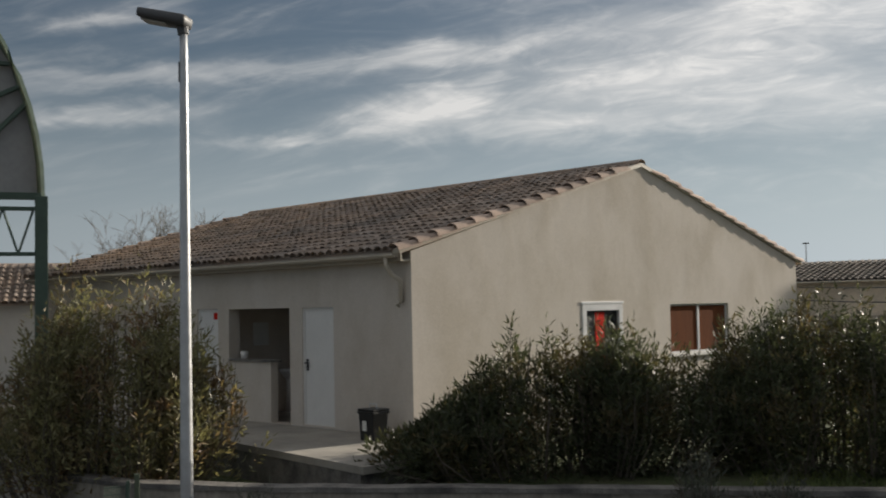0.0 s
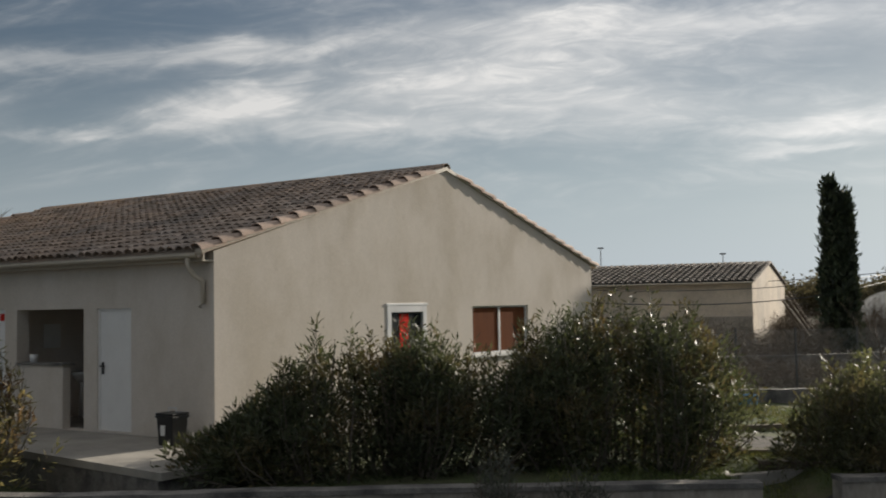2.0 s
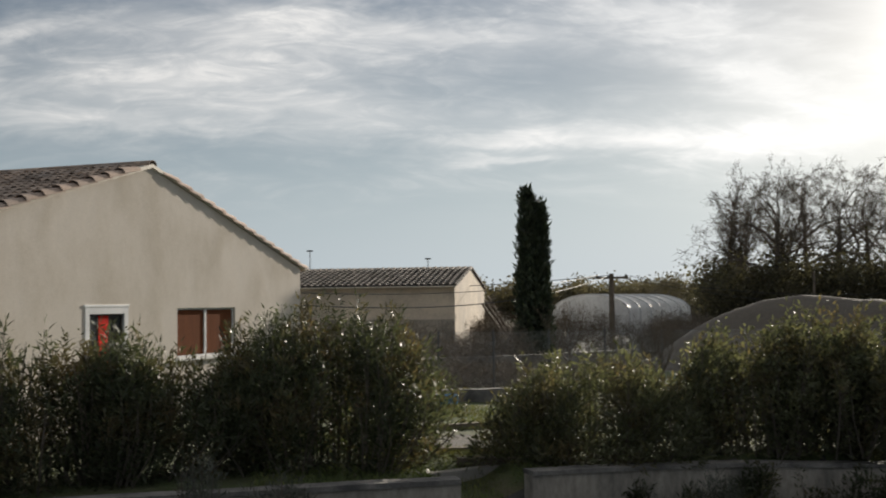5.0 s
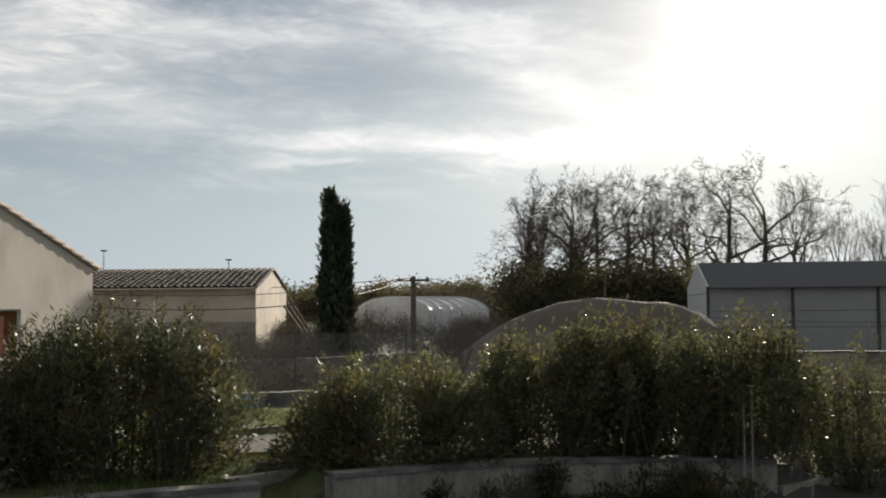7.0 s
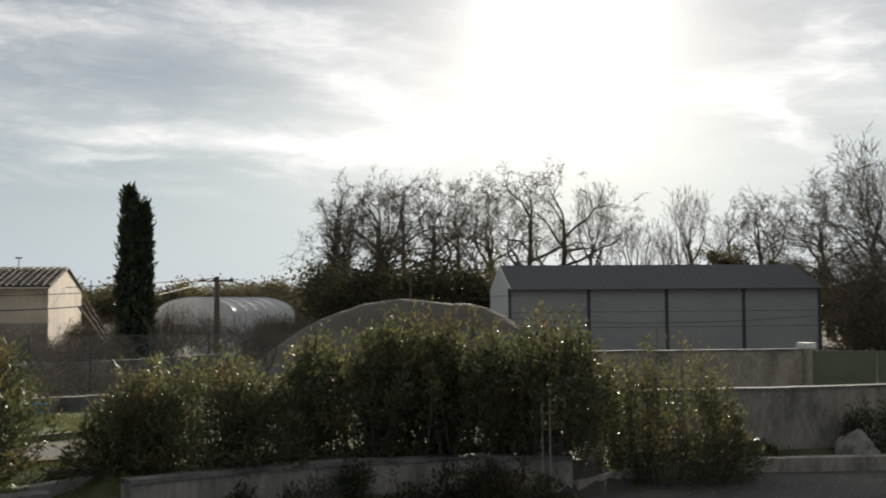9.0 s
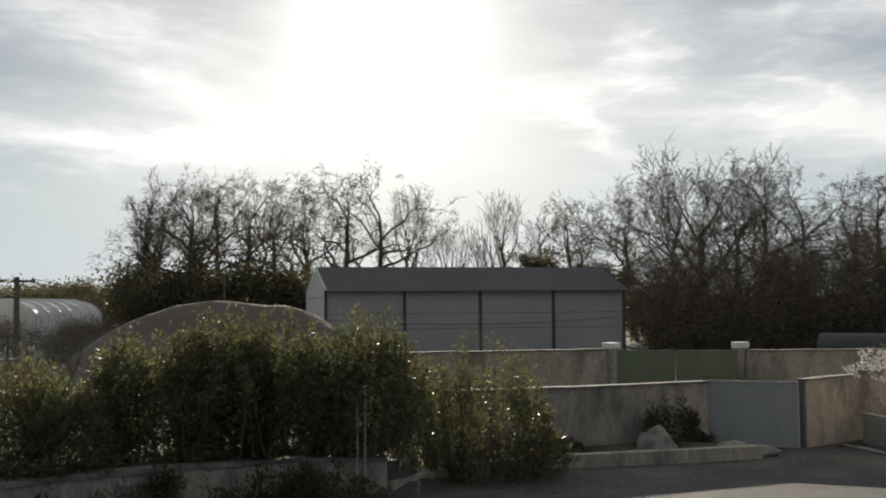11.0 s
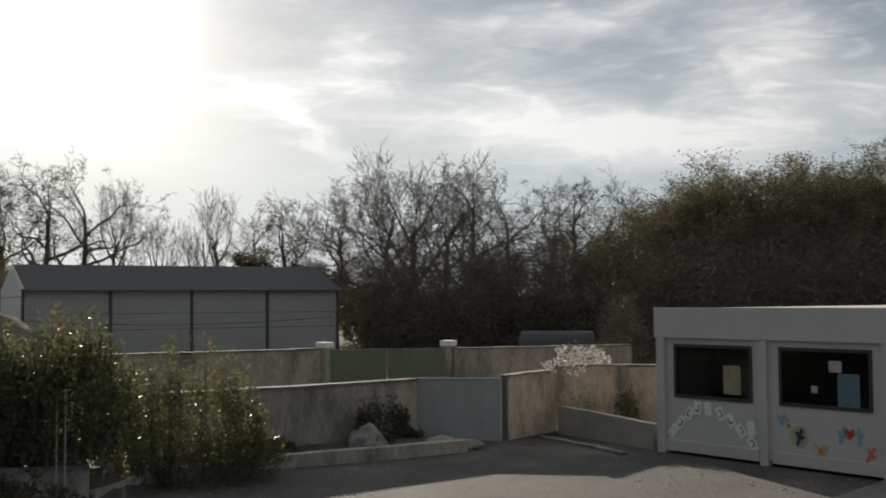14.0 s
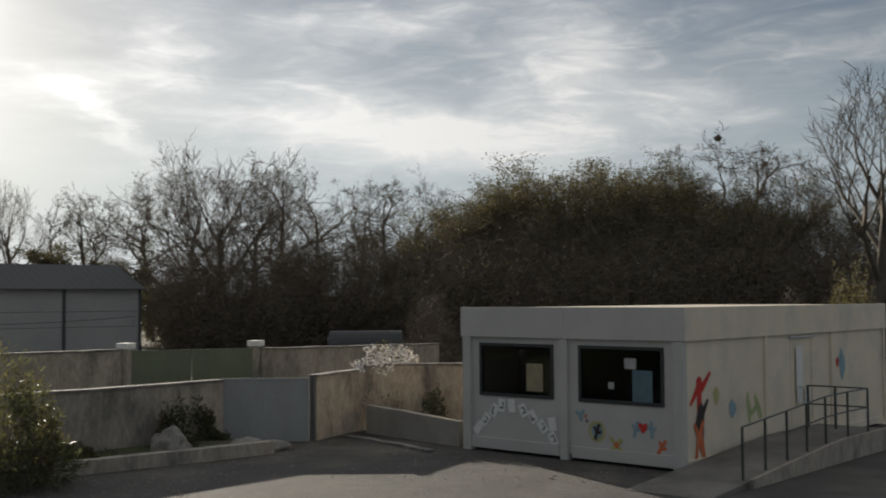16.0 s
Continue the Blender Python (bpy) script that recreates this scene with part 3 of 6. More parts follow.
def build_house():
    door = (1.94, 2.82, SLAB + 0.03, 2.99)
    bay = (3.17, 5.08, SLAB, 2.99)
    door2 = (5.44, 6.18, SLAB + 0.03, 3.0)
    part("front_wall", panel_wall(HL - 0.25, EAVE, [door, bay, door2], 0.25, "y", base=-0.2, start=0.25), M["stucco"], house)
    w1, w2 = (4.27, 5.51, 1.0, 2.95), (7.13, 9.36, 1.92, 2.92)
    part("gable_wall", panel_wall(HW, EAVE + 0.06, [w1, w2], 0.25, "x", (RIDGE_X, RIDGE + 0.06), base=-0.2), M["stucco"], house)
    bm = panel_wall(HW, EAVE, [], 0.25, "x", (RIDGE_X, RIDGE), base=-0.2)
    bmesh.ops.translate(bm, vec=(0, HL - 0.25, 0), verts=bm.verts)
    part("gable_wall", bm, M["stucco"], house)
    bm = panel_wall(HL - 0.25, EAVE, [], 0.25, "y", base=-0.2, start=0.25)
    bmesh.ops.translate(bm, vec=(HW - 0.25, 0, 0), verts=bm.verts)
    part("back_wall", bm, M["stucco"], house)
    # the open wash bay: back, side walls and lining
    part("bay_lining", boxes(((1.9, 2.95, SLAB), (1.98, 5.6, 3.3)), ((0.26, 2.95, SLAB), (1.9, 3.03, 3.3)), ((0.26, 5.5, SLAB), (1.9, 5.58, 3.3)),
                             ((0.26, 3.03, 3.2), (1.9, 5.5, 3.28))), M["stucco"], house, "shaded rendered wash bay")
    part("half_wall", boxes(((0.02, 3.78, SLAB), (0.18, 5.08, 2.02)), bevel=0.01), M["stucco"], house)
    part("half_wall_cap", boxes(((-0.02, 3.74, 2.02), (0.24, 5.08, 2.06)), bevel=0.008), M["cap"], house)
    for d, nm in ((door, "white painted steel door, closed"), (door2, "white painted door with a red notice")):
        leaf = part("door", boxes(((0.05, d[0] + 0.04, d[2]), (0.10, d[1] - 0.04, d[3] - 0.04)), bevel=0.006), M["white"], house, nm)
        part("door_frame", boxes(((0.03, d[0], d[2]), (0.13, d[0] + 0.04, d[3])), ((0.03, d[1] - 0.04, d[2]), (0.13, d[1], d[3])),
                                 ((0.03, d[0] + 0.04, d[3] - 0.04), (0.13, d[1] - 0.04, d[3]))), M["white"], leaf)
        hand = boxes(((0.03, d[1] - 0.125, d[2] + 0.93), (0.05, d[1] - 0.085, d[2] + 1.13)), ((-0.02, d[1] - 0.21, d[2] + 1.05), (0.0, d[1] - 0.09, d[2] + 1.075)),
                     ((-0.02, d[1] - 0.115, d[2] + 1.05), (0.03, d[1] - 0.095, d[2] + 1.075)), bevel=0.004)
        part("handle", hand, M["black"], leaf, "black lever handle")
        for z in (0.35, 1.75):
            part("hinge", tube([(0.035, d[0] + 0.03, d[2] + z), (0.035, d[0] + 0.03, d[2] + z + 0.1)], 0.012, 6), M["galv"], leaf)
    part("notice", boxes(((0.042, 5.53, 2.80), (0.049, 5.66, 2.93))), M["red"], house, "small red notice")
    # gable openings
    window_set(house, "window", *w1, -0.012, 0.12, M["white_pvc"], label="white plastic framed glazed door")
    part("curtain", boxes(((4.70, 0.035, 1.7), (4.98, 0.05, 2.80)), bevel=0.01), M["red"], house, "red curtain strip")
    part("roller_box", boxes(((4.24, -0.018, 2.952), (5.54, 0.0, 3.0)), bevel=0.008), M["white_pvc"], house)
    window_set(house, "window", *w2, 0.05, 0.035, M["white_pvc"], (8.24,), False, label="wide white framed window with closed brown panels")
    # dark sheet added behind the panes: the unlit room put into colour
    part("dark_blind", boxes(((4.39, 0.06, 1.12), (5.39, 0.08, 2.83))), M["frame_backing"], house)
    for i, a in enumerate((7.175, 8.285)):
        part("inner_shutter", boxes(((a, 0.07, 1.965), (a + (1.025, 1.035)[i], 0.1, 2.875)), bevel=0.004), M["wood_red"], house, "red-brown wooden shutter panel")
    part("sill", boxes(((7.05, -0.06, 1.85), (9.44, 0.045, 1.92)), bevel=0.01), M["white"], house, "white window sill")
    # added partitions and ceiling, dark for the unlit rooms, so that nothing shows through
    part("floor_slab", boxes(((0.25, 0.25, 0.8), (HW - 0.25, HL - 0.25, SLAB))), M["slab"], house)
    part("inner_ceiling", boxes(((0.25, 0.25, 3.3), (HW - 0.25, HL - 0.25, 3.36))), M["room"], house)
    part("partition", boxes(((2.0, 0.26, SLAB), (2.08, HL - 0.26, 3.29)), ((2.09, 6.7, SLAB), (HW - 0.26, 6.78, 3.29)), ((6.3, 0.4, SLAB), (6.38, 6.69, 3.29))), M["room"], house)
    # gutter and downpipe
    g = bmesh.new()
    ring = [(-0.30 + 0.065 * math.cos(a), 3.79 + 0.065 * math.sin(a)) for a in np.linspace(math.pi, math.tau, 8)]
    ring += [(-0.235, 3.82), (-0.245, 3.82)] + [(-0.30 + 0.055 * math.cos(a), 3.79 + 0.055 * math.sin(a)) for a in np.linspace(math.tau, math.pi, 8)]
    ends = [[g.verts.new((x, y, z)) for x, z in ring] for y in (0.02, HL - 0.02)]
    for k in range(len(ring)):
        g.faces.new((ends[0][k], ends[0][(k + 1) % len(ring)], ends[1][(k + 1) % len(ring)], ends[1][k]))
    gut = part("gutter", g, M["gutter"], house, "cream half-round eaves gutter", True)
    part("fascia", boxes(((-0.20, 0.02, 3.68), (-0.17, HL - 0.02, 3.85)), ((-0.17, 0.02, 3.68), (0.0, HL - 0.02, 3.71))), M["gutter"], house)
    part("downpipe", tube([(-0.30, 0.25, 3.74), (-0.30, 0.25, 3.6), (-0.22, 0.22, 3.48), (-0.07, 0.18, 3.38), (-0.06, 0.18, 3.05), (-0.11, 0.2, 2.98)], 0.04, 10), M["gutter"], gut, "cut-off cream downpipe", True)
    # roof deck
    deck = bmesh.new()
    for a, b in (((-0.22, 3.79), (RIDGE_X, RIDGE)), ((RIDGE_X, RIDGE), (HW + 0.22, 3.79))):
        vs = [deck.verts.new((x, y, z + dz)) for y in (0.03, HL - 0.03) for (x, z) in (a, b) for dz in (0.0, 0.07)]
        for f in ((0, 1, 3, 2), (4, 6, 7, 5), (0, 4, 5, 1), (2, 3, 7, 6), (1, 5, 7, 3), (0, 2, 6, 4)):
            deck.faces.new([vs[i] for i in f])
    return part("roof", deck, M["tile"], house, "weathered clay canal tile roof")


house_roof = build_house()

terrace = thing("terrace", pose(0, 0, 0), "bare concrete terrace slab along the house", "terrace", kind="structure")
slab = bmesh.new()
edge = [(-2.16, 16.80), (-1.0, 15.4), (-1.95, 14.3), (-2.4, 13.75), (-4.77, 16.29), (-8.6, 19.6), (-11.9, 24.9)]
tops = [slab.verts.new((x, y, SLAB)) for x, y in edge]
lows = [slab.verts.new((x, y, SLAB - 0.10)) for x, y in edge]
slab.faces.new(tops), slab.faces.new(lows[::-1])
for k in range(len(edge)):
    slab.faces.new((tops[k], lows[k], lows[(k + 1) % len(edge)], tops[(k + 1) % len(edge)]))
part("slab", slab, M["slab"], terrace)
base = bmesh.new()
cx, cy = sum(p[0] for p in edge) / len(edge), sum(p[1] for p in edge) / len(edge)
inner = [(x + (cx - x) * 0.02, y + (cy - y) * 0.02) for x, y in edge]
tops = [base.verts.new((x, y, SLAB - 0.103)) for x, y in inner]
lows = [base.verts.new((x, y, -0.1)) for x, y in inner]
base.faces.new(tops), base.faces.new(lows[::-1])
for k in range(len(edge)):
    base.faces.new((tops[k], lows[k], lows[(k + 1) % len(edge)], tops[(k + 1) % len(edge)]))
# the dark coping colour stands in for shadow under the slab edge
part("plinth", base, M["cap"], terrace, "plinth below the slab, darkened for the shade there")

# ---- the flat-roofed cabin ----
CABIN = pose(18.82, 0.77, 0, 0, 0, -26.9)     # +x along the long side, +y along the short front
CL, CW = 9.35, 4.85
cabin = thing("cabin", CABIN, "cream prefabricated flat-roofed cabin with children's paintings", "building")


def build_cabin():
    wins = [(0.36, 2.12, 1.08, 2.10), (2.68, 4.45, 1.08, 2.10)]
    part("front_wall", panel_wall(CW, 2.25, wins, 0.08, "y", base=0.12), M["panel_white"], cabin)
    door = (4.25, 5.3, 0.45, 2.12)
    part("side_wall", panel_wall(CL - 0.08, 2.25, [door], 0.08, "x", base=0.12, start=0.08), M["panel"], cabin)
    bm = panel_wall(CW, 2.25, [], 0.08, "y", base=0.12)
    bmesh.ops.translate(bm, vec=(CL - 0.08, 0, 0), verts=bm.verts)
    part("back_wall", bm, M["panel"], cabin)
    bm = panel_wall(CL - 0.08, 2.25, [], 0.08, "x", base=0.12, start=0.08)
    bmesh.ops.translate(bm, vec=(0, CW - 0.08, 0), verts=bm.verts)
    part("rear_wall", bm, M["panel"], cabin)
    part("floor", boxes(((0.1, 0.1, 0.1), (CL - 0.1, CW - 0.1, 0.2))), M["room"], cabin)
    part("roof", boxes(((-0.02, -0.02, 2.30), (CL + 0.02, CW + 0.02, 2.77))), M["panel"], cabin)
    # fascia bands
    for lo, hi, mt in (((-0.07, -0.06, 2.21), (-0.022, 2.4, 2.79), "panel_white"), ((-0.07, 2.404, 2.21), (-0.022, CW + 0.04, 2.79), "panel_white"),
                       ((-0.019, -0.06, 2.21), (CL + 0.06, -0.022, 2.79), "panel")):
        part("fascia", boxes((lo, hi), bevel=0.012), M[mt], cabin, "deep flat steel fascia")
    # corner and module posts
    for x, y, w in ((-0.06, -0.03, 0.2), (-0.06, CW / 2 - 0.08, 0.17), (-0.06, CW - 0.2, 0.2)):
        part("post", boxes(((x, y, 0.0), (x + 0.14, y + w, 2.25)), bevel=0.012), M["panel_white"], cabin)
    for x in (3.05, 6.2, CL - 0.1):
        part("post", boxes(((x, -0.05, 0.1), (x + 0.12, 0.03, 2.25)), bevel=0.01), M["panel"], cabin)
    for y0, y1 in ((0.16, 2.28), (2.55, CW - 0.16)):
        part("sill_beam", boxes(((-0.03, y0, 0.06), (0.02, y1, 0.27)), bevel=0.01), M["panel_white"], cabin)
    part("sill_beam", boxes(((0.1, -0.02, 0.05), (CL, 0.02, 0.2)), bevel=0.01), M["panel"], cabin)
    for a0, a1, z0, z1 in wins:
        fr = part("window", boxes(((-0.025, a0, z0), (0.05, a0 + 0.06, z1)), ((-0.025, a1 - 0.06, z0), (0.05, a1, z1)), ((-0.025, a0 + 0.06, z0), (0.05, a1 - 0.06, z0 + 0.06)),
                                  ((-0.025, a0 + 0.06, z1 - 0.06), (0.05, a1 - 0.06, z1)), bevel=0.006),
                  M["frame_backing"], cabin, "dark framed window")
        for b0, b1 in ((a0 + 0.06, (a0 + a1) / 2 - 0.002), ((a0 + a1) / 2 + 0.002, a1 - 0.06)):
            part("pane", boxes(((0.0, b0, z0 + 0.06), (0.006, b1, z1 - 0.06))), M["glass_dark"], fr)
    # inner wall and ceiling added as a dark backing to the windows
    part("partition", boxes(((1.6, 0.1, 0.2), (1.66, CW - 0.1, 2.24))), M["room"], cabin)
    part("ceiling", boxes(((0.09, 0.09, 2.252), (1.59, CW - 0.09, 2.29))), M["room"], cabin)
    leaf = part("door", boxes(((door[0] + 0.03, 0.01, door[2]), (door[1] - 0.03, 0.05, door[3] - 0.03)), bevel=0.006), M["panel"], cabin, "cream flush door")
    part("door_frame", boxes(((door[0], -0.01, door[2]), (door[0] + 0.03, 0.06, door[3])), ((door[1] - 0.03, -0.01, door[2]), (door[1], 0.06, door[3])),
                             ((door[0] + 0.03, -0.01, door[3] - 0.03), (door[1] - 0.03, 0.06, door[3]))), M["panel"], leaf)
    part("door_closer", boxes(((door[0] - 0.1, -0.05, 2.14), (door[1] + 0.1, -0.01, 2.17))), M["galv"], cabin)


build_cabin()

# access ramp with its rail, along the long side
ramp = thing("ramp", CABIN, "concrete access ramp with a green steel handrail", "ramp")


def build_ramp():
    def deck(x):
        return 0.01 + 0.36 * min(max((x + 2.0) / 4.8, 0), 1)

    bm = bmesh.new()
    rows = []
    for x in (-2.0, -1.2, -0.2, 0.6, 1.4, 2.2, 3.0, 5.3):
        z = deck(x)
        rows.append([bm.verts.new((x, y, zz)) for y, zz in ((-0.1, z), (-1.5, z), (-1.5, -0.05), (-0.1, -0.05))])
    for a, b in zip(rows, rows[1:]):
        for k in range(4):
            bm.faces.new((a[k], a[(k + 1) % 4], b[(k + 1) % 4], b[k]))
    bm.faces.new(rows[0][::-1]), bm.faces.new(rows[-1])
    part("slope", bm, M["ramp"], ramp)
    edge_m = bmesh.new()
    rows = [[edge_m.verts.new((x, y, z)) for y, z in ((-1.504, deck(x) + 0.035), (-1.57, deck(x) + 0.035), (-1.57, -0.05), (-1.504, -0.05))] for x in (-0.7, 0.4, 1.4, 2.4, 3.0, 5.3)]
    for a, b in zip(rows, rows[1:]):
        for k in range(4):
            edge_m.faces.new((a[k], a[(k + 1) % 4], b[(k + 1) % 4], b[k]))
    edge_m.faces.new(rows[0][::-1]), edge_m.faces.new(rows[-1])
    part("kerb", edge_m, M["oldwall"], ramp, "stained concrete edge of the ramp")

    posts = [-0.65, 0.15, 0.97, 1.77, 2.58, 3.6, 4.6]
    for x in posts:
        part("post", boxes(((x - 0.017, -1.395, deck(x) - 0.03), (x + 0.017, -1.361, deck(x) + 0.82)), bevel=0.004), M["rail"], ramp)
    for h in (0.82, 0.46):
        xs = posts if h > 0.6 else posts[2:]
        part("rail", tube([(x, -1.378, deck(x) + h) for x in xs], 0.015, 8), M["rail"], ramp)
    for x, y in ((4.6, -0.75), (4.6, -0.2)):
        part("post", boxes(((x - 0.022, y - 0.022, 0.34), (x + 0.022, y + 0.022, 1.19)), bevel=0.004), M["rail"], ramp)
    for h in (1.19, 0.83):
        part("rail", tube([(4.6, -1.378, h), (4.6, -0.2, h)], 0.015, 8), M["rail"], ramp)


build_ramp()
# ---- plants ----
rng = np.random.default_rng(11)


def bush(name, x, y, size, label, category="bush", material="oleander", leaves=9000, length=0.13, width=0.026, turn=0.0, seed=1, shape=None, group="", open_form=False):
    """An evergreen shrub: tufts of stems that lean apart, each stem dressed with narrow leaves; gaps stay between the tufts."""
    r = np.random.default_rng(seed)
    z0 = ground_z(x, y)
    ob = thing(name, pose(x, y, z0 - 0.03, 0, 0, turn), label, category, group)
    stems = bmesh.new()
    cs, ws = [], []
    per = 34
    count = max(int(leaves / per), 30)
    tufts = []
    for _ in range(max(int(size[0] * size[1] * (4.0 if open_form else 9.0)), 6)):
        a, q = r.uniform(0, math.tau), r.uniform(0, 1) ** 0.5
        ca, sa = math.cos(a), math.sin(a)
        tufts.append((q * math.copysign(abs(ca) ** 0.55, ca) * size[0] / 2 * 0.94, q * math.copysign(abs(sa) ** 0.55, sa) * size[1] / 2 * 0.94, r.uniform(0.88, 1.12)))
    fan = 0.30 if open_form else 0.42
    for i in range(count):
        cx, cy, tall = tufts[r.integers(len(tufts))]
        tx, ty = cx + r.normal() * fan * 0.6, cy + r.normal() * fan * 0.6
        q = min((abs(tx / size[0] * 2) ** 3 + abs(ty / size[1] * 2) ** 3) ** (1 / 3), 1.08)
        prof = (1 - q ** 2.6 * 0.62) if shape is None else shape(tx / size[0] + 0.5, min(q, 1))
        lean = math.hypot(tx - cx, ty - cy) / fan
        tz = size[2] * max(prof, 0.2) * tall * r.uniform(0.74, 1.06) * (1 - 0.10 * lean * lean)
        if r.uniform() < 0.04:
            tz *= 1.10
        foot = Vector((cx * 0.8 + (tx - cx) * 0.3, cy * 0.8 + (ty - cy) * 0.3, 0))
        tip = Vector((tx, ty, max(tz, 0.2)))
        mid = foot.lerp(tip, 0.55) + Vector((tx * 0.08, ty * 0.08, tz * 0.05))
        if i % 4 == 0:
            add_tube(stems, [foot, mid, tip], [0.014, 0.009, 0.003], 3)
        # leaves in whorls, thickest towards the tip
        for _ in range(per):
            k = r.uniform(0.0, 1.0) ** 0.7
            p = foot.lerp(mid, k * 2) if k < 0.5 else mid.lerp(tip, k * 2 - 1)
            d = ((tip - mid).normalized() if k > 0.5 else (mid - foot).normalized())
            out = Vector(r.normal(size=3)).normalized()
            cs.append(p + out * (0.03 + 0.13 * (1 - k)))
            ws.append(d * 0.8 + out * 0.9)
    # low shoots at the foot
    for _ in range(int(leaves * (0.03 if open_form else 0.10))):
        a, q = r.uniform(0, math.tau), r.uniform(0.1, 1) ** 0.5
        cs.append(Vector((q * math.cos(a) * size[0] / 2, q * math.sin(a) * size[1] / 2, r.uniform(0, 0.32) * size[2])))
        ws.append(Vector((*r.normal(size=2), 0.8)))
    part("stemwork", stems, M["bark"], ob)["kind"] = "stuff"
    lv = new("foliage", leaf_mesh("foliage", cs, ws, length, width, M[material], r))
    lv.parent = ob
    lv["kind"] = "stuff"
    return ob


def polar(az, dist):
    return dist * math.sin(radians(az)), dist * math.cos(radians(az))


def slope_left(u, q):
    """Low towards one end."""
    return (0.35 + 0.65 * smooth(0.0, 0.45, u)) * (1 - q ** 3 * 0.35)


bush("oleander", *polar(-22.4, 16.0), (3.5, 2.3, 3.0), "large rounded oleander bush with reddish leaf tips", leaves=24000, turn=22, seed=3, shape=lambda u, q: 1 - 0.5 * q ** 2.2, material="oleander_sunlit")
bush("oleander", *polar(0.2, 14.5), (4.75, 1.7, 1.88), "dark green oleander hedge sloping down at one end", leaves=31000, turn=0, seed=5, shape=slope_left)
bush("oleander", *polar(13.9, 15.1), (3.4, 2.3, 2.3), "tall dense dark green oleander bush", leaves=25000, turn=-14, seed=8, shape=lambda u, q: 1 - 0.42 * q ** 3)
bush("oleander", *polar(27.8, 15.9), (3.3, 2.2, 1.5), "spreading oleander bush over the garden wall", leaves=16000, turn=-28, seed=13, material="laurel")
for i, a in enumerate((35.4, 38.8, 42.2, 45.8)):
    bush("hedge_shrub", *polar(a, 16.75 + 0.1 * i), (2.05, 1.8, (1.88, 2.1, 2.0, 2.12)[i]), "clipped dense laurel shrub in a hedge", leaves=11000, turn=-a, seed=20 + i,
         shape=lambda u, q: 1 - 0.34 * q ** 3, length=0.10, width=0.035, group="hedge shrubs", material="laurel")
bush("oleander", *polar(52.0, 18.4), (2.7, 1.8, 2.35), "open straggling oleander with pale leaf tips", leaves=9500, turn=-52, seed=31, material="laurel")

# ---- buildings and yards beyond the garden ----
def tile_mesh(name, r0, r1, length, material, segs=6):
    """A tapered half-barrel tile, its wide mouth at the origin, running up +x; it has thickness at the mouth."""
    vs, fs = [], []
    for x, rr in ((0.0, r0), (length, r1), (0.0, r0 - 0.016), (length * 0.3, r0 - 0.02)):
        for k in range(segs + 1):
            a = math.pi * k / segs
            vs.append((x, rr * math.cos(a), rr * 0.8 * math.sin(a)))
    s = segs + 1
    for k in range(segs):
        fs += [(k, k + 1, s + k + 1, s + k), (k + 1, k, 2 * s + k, 2 * s + k + 1), (2 * s + k + 1, 2 * s + k, 3 * s + k, 3 * s + k + 1)]
    return mesh_of(name, vs, fs, material)


def tiled_slope(parent, eave, ridge, y0, y1, pitch_row, pitch_col, me, own=None, material=None, seed=1, flip=False):
    """Lays barrel tiles on the slope from eave (x, z) to ridge (x, z); own(y) tells which columns are objects of their own."""
    r = np.random.default_rng(seed)
    e1 = Vector((ridge[0] - eave[0], 0, ridge[1] - eave[1]))
    run = e1.length
    e1.normalize()
    e3 = Vector((-e1.z, 0, e1.x)) if e1.x > 0 else Vector((e1.z, 0, -e1.x))
    e2 = e3.cross(e1)
    src = [v.co.copy() for v in me.vertices]
    polys = [tuple(p.vertices) for p in me.polygons]
    vs, fs = [], []
    cols, rows = int((y1 - y0) / pitch_col), int(run / pitch_row)
    for c in range(cols + 1):
        for k in range(rows):
            j = r.normal(size=4)
            o = Vector((eave[0], y0 + c * pitch_col + j[0] * 0.006, eave[1])) + e1 * (k * pitch_row + j[1] * 0.012 - 0.04) + e3 * (0.022 + j[2] * 0.005)
            tilt = Matrix.Rotation(0.045, 3, e2) @ Matrix.Rotation(j[3] * 0.02, 3, e3)
            b = Matrix((e1, e2, e3)).transposed()
            m = tilt @ b
            if own and own(o.y):
                ob = new("tile", me)
                ob.parent = parent
                ob.matrix_local = Matrix.Translation(o) @ m.to_4x4()
            else:
                n = len(vs)
                vs += [o + m @ v for v in src]
                fs += [tuple(n + i for i in p) for p in polys]
    if vs:
        ob = new("tiles", mesh_of("tiles", vs, fs, material or M["tile"]))
        ob.parent = parent
        ob["kind"] = "stuff"


barn = thing("barn", pose(17.58, 46.8, 0, 0, 0, 60.0), "plain ochre-rendered barn with a low tiled roof", "building")   # +x back along the gable, +y along the eaves


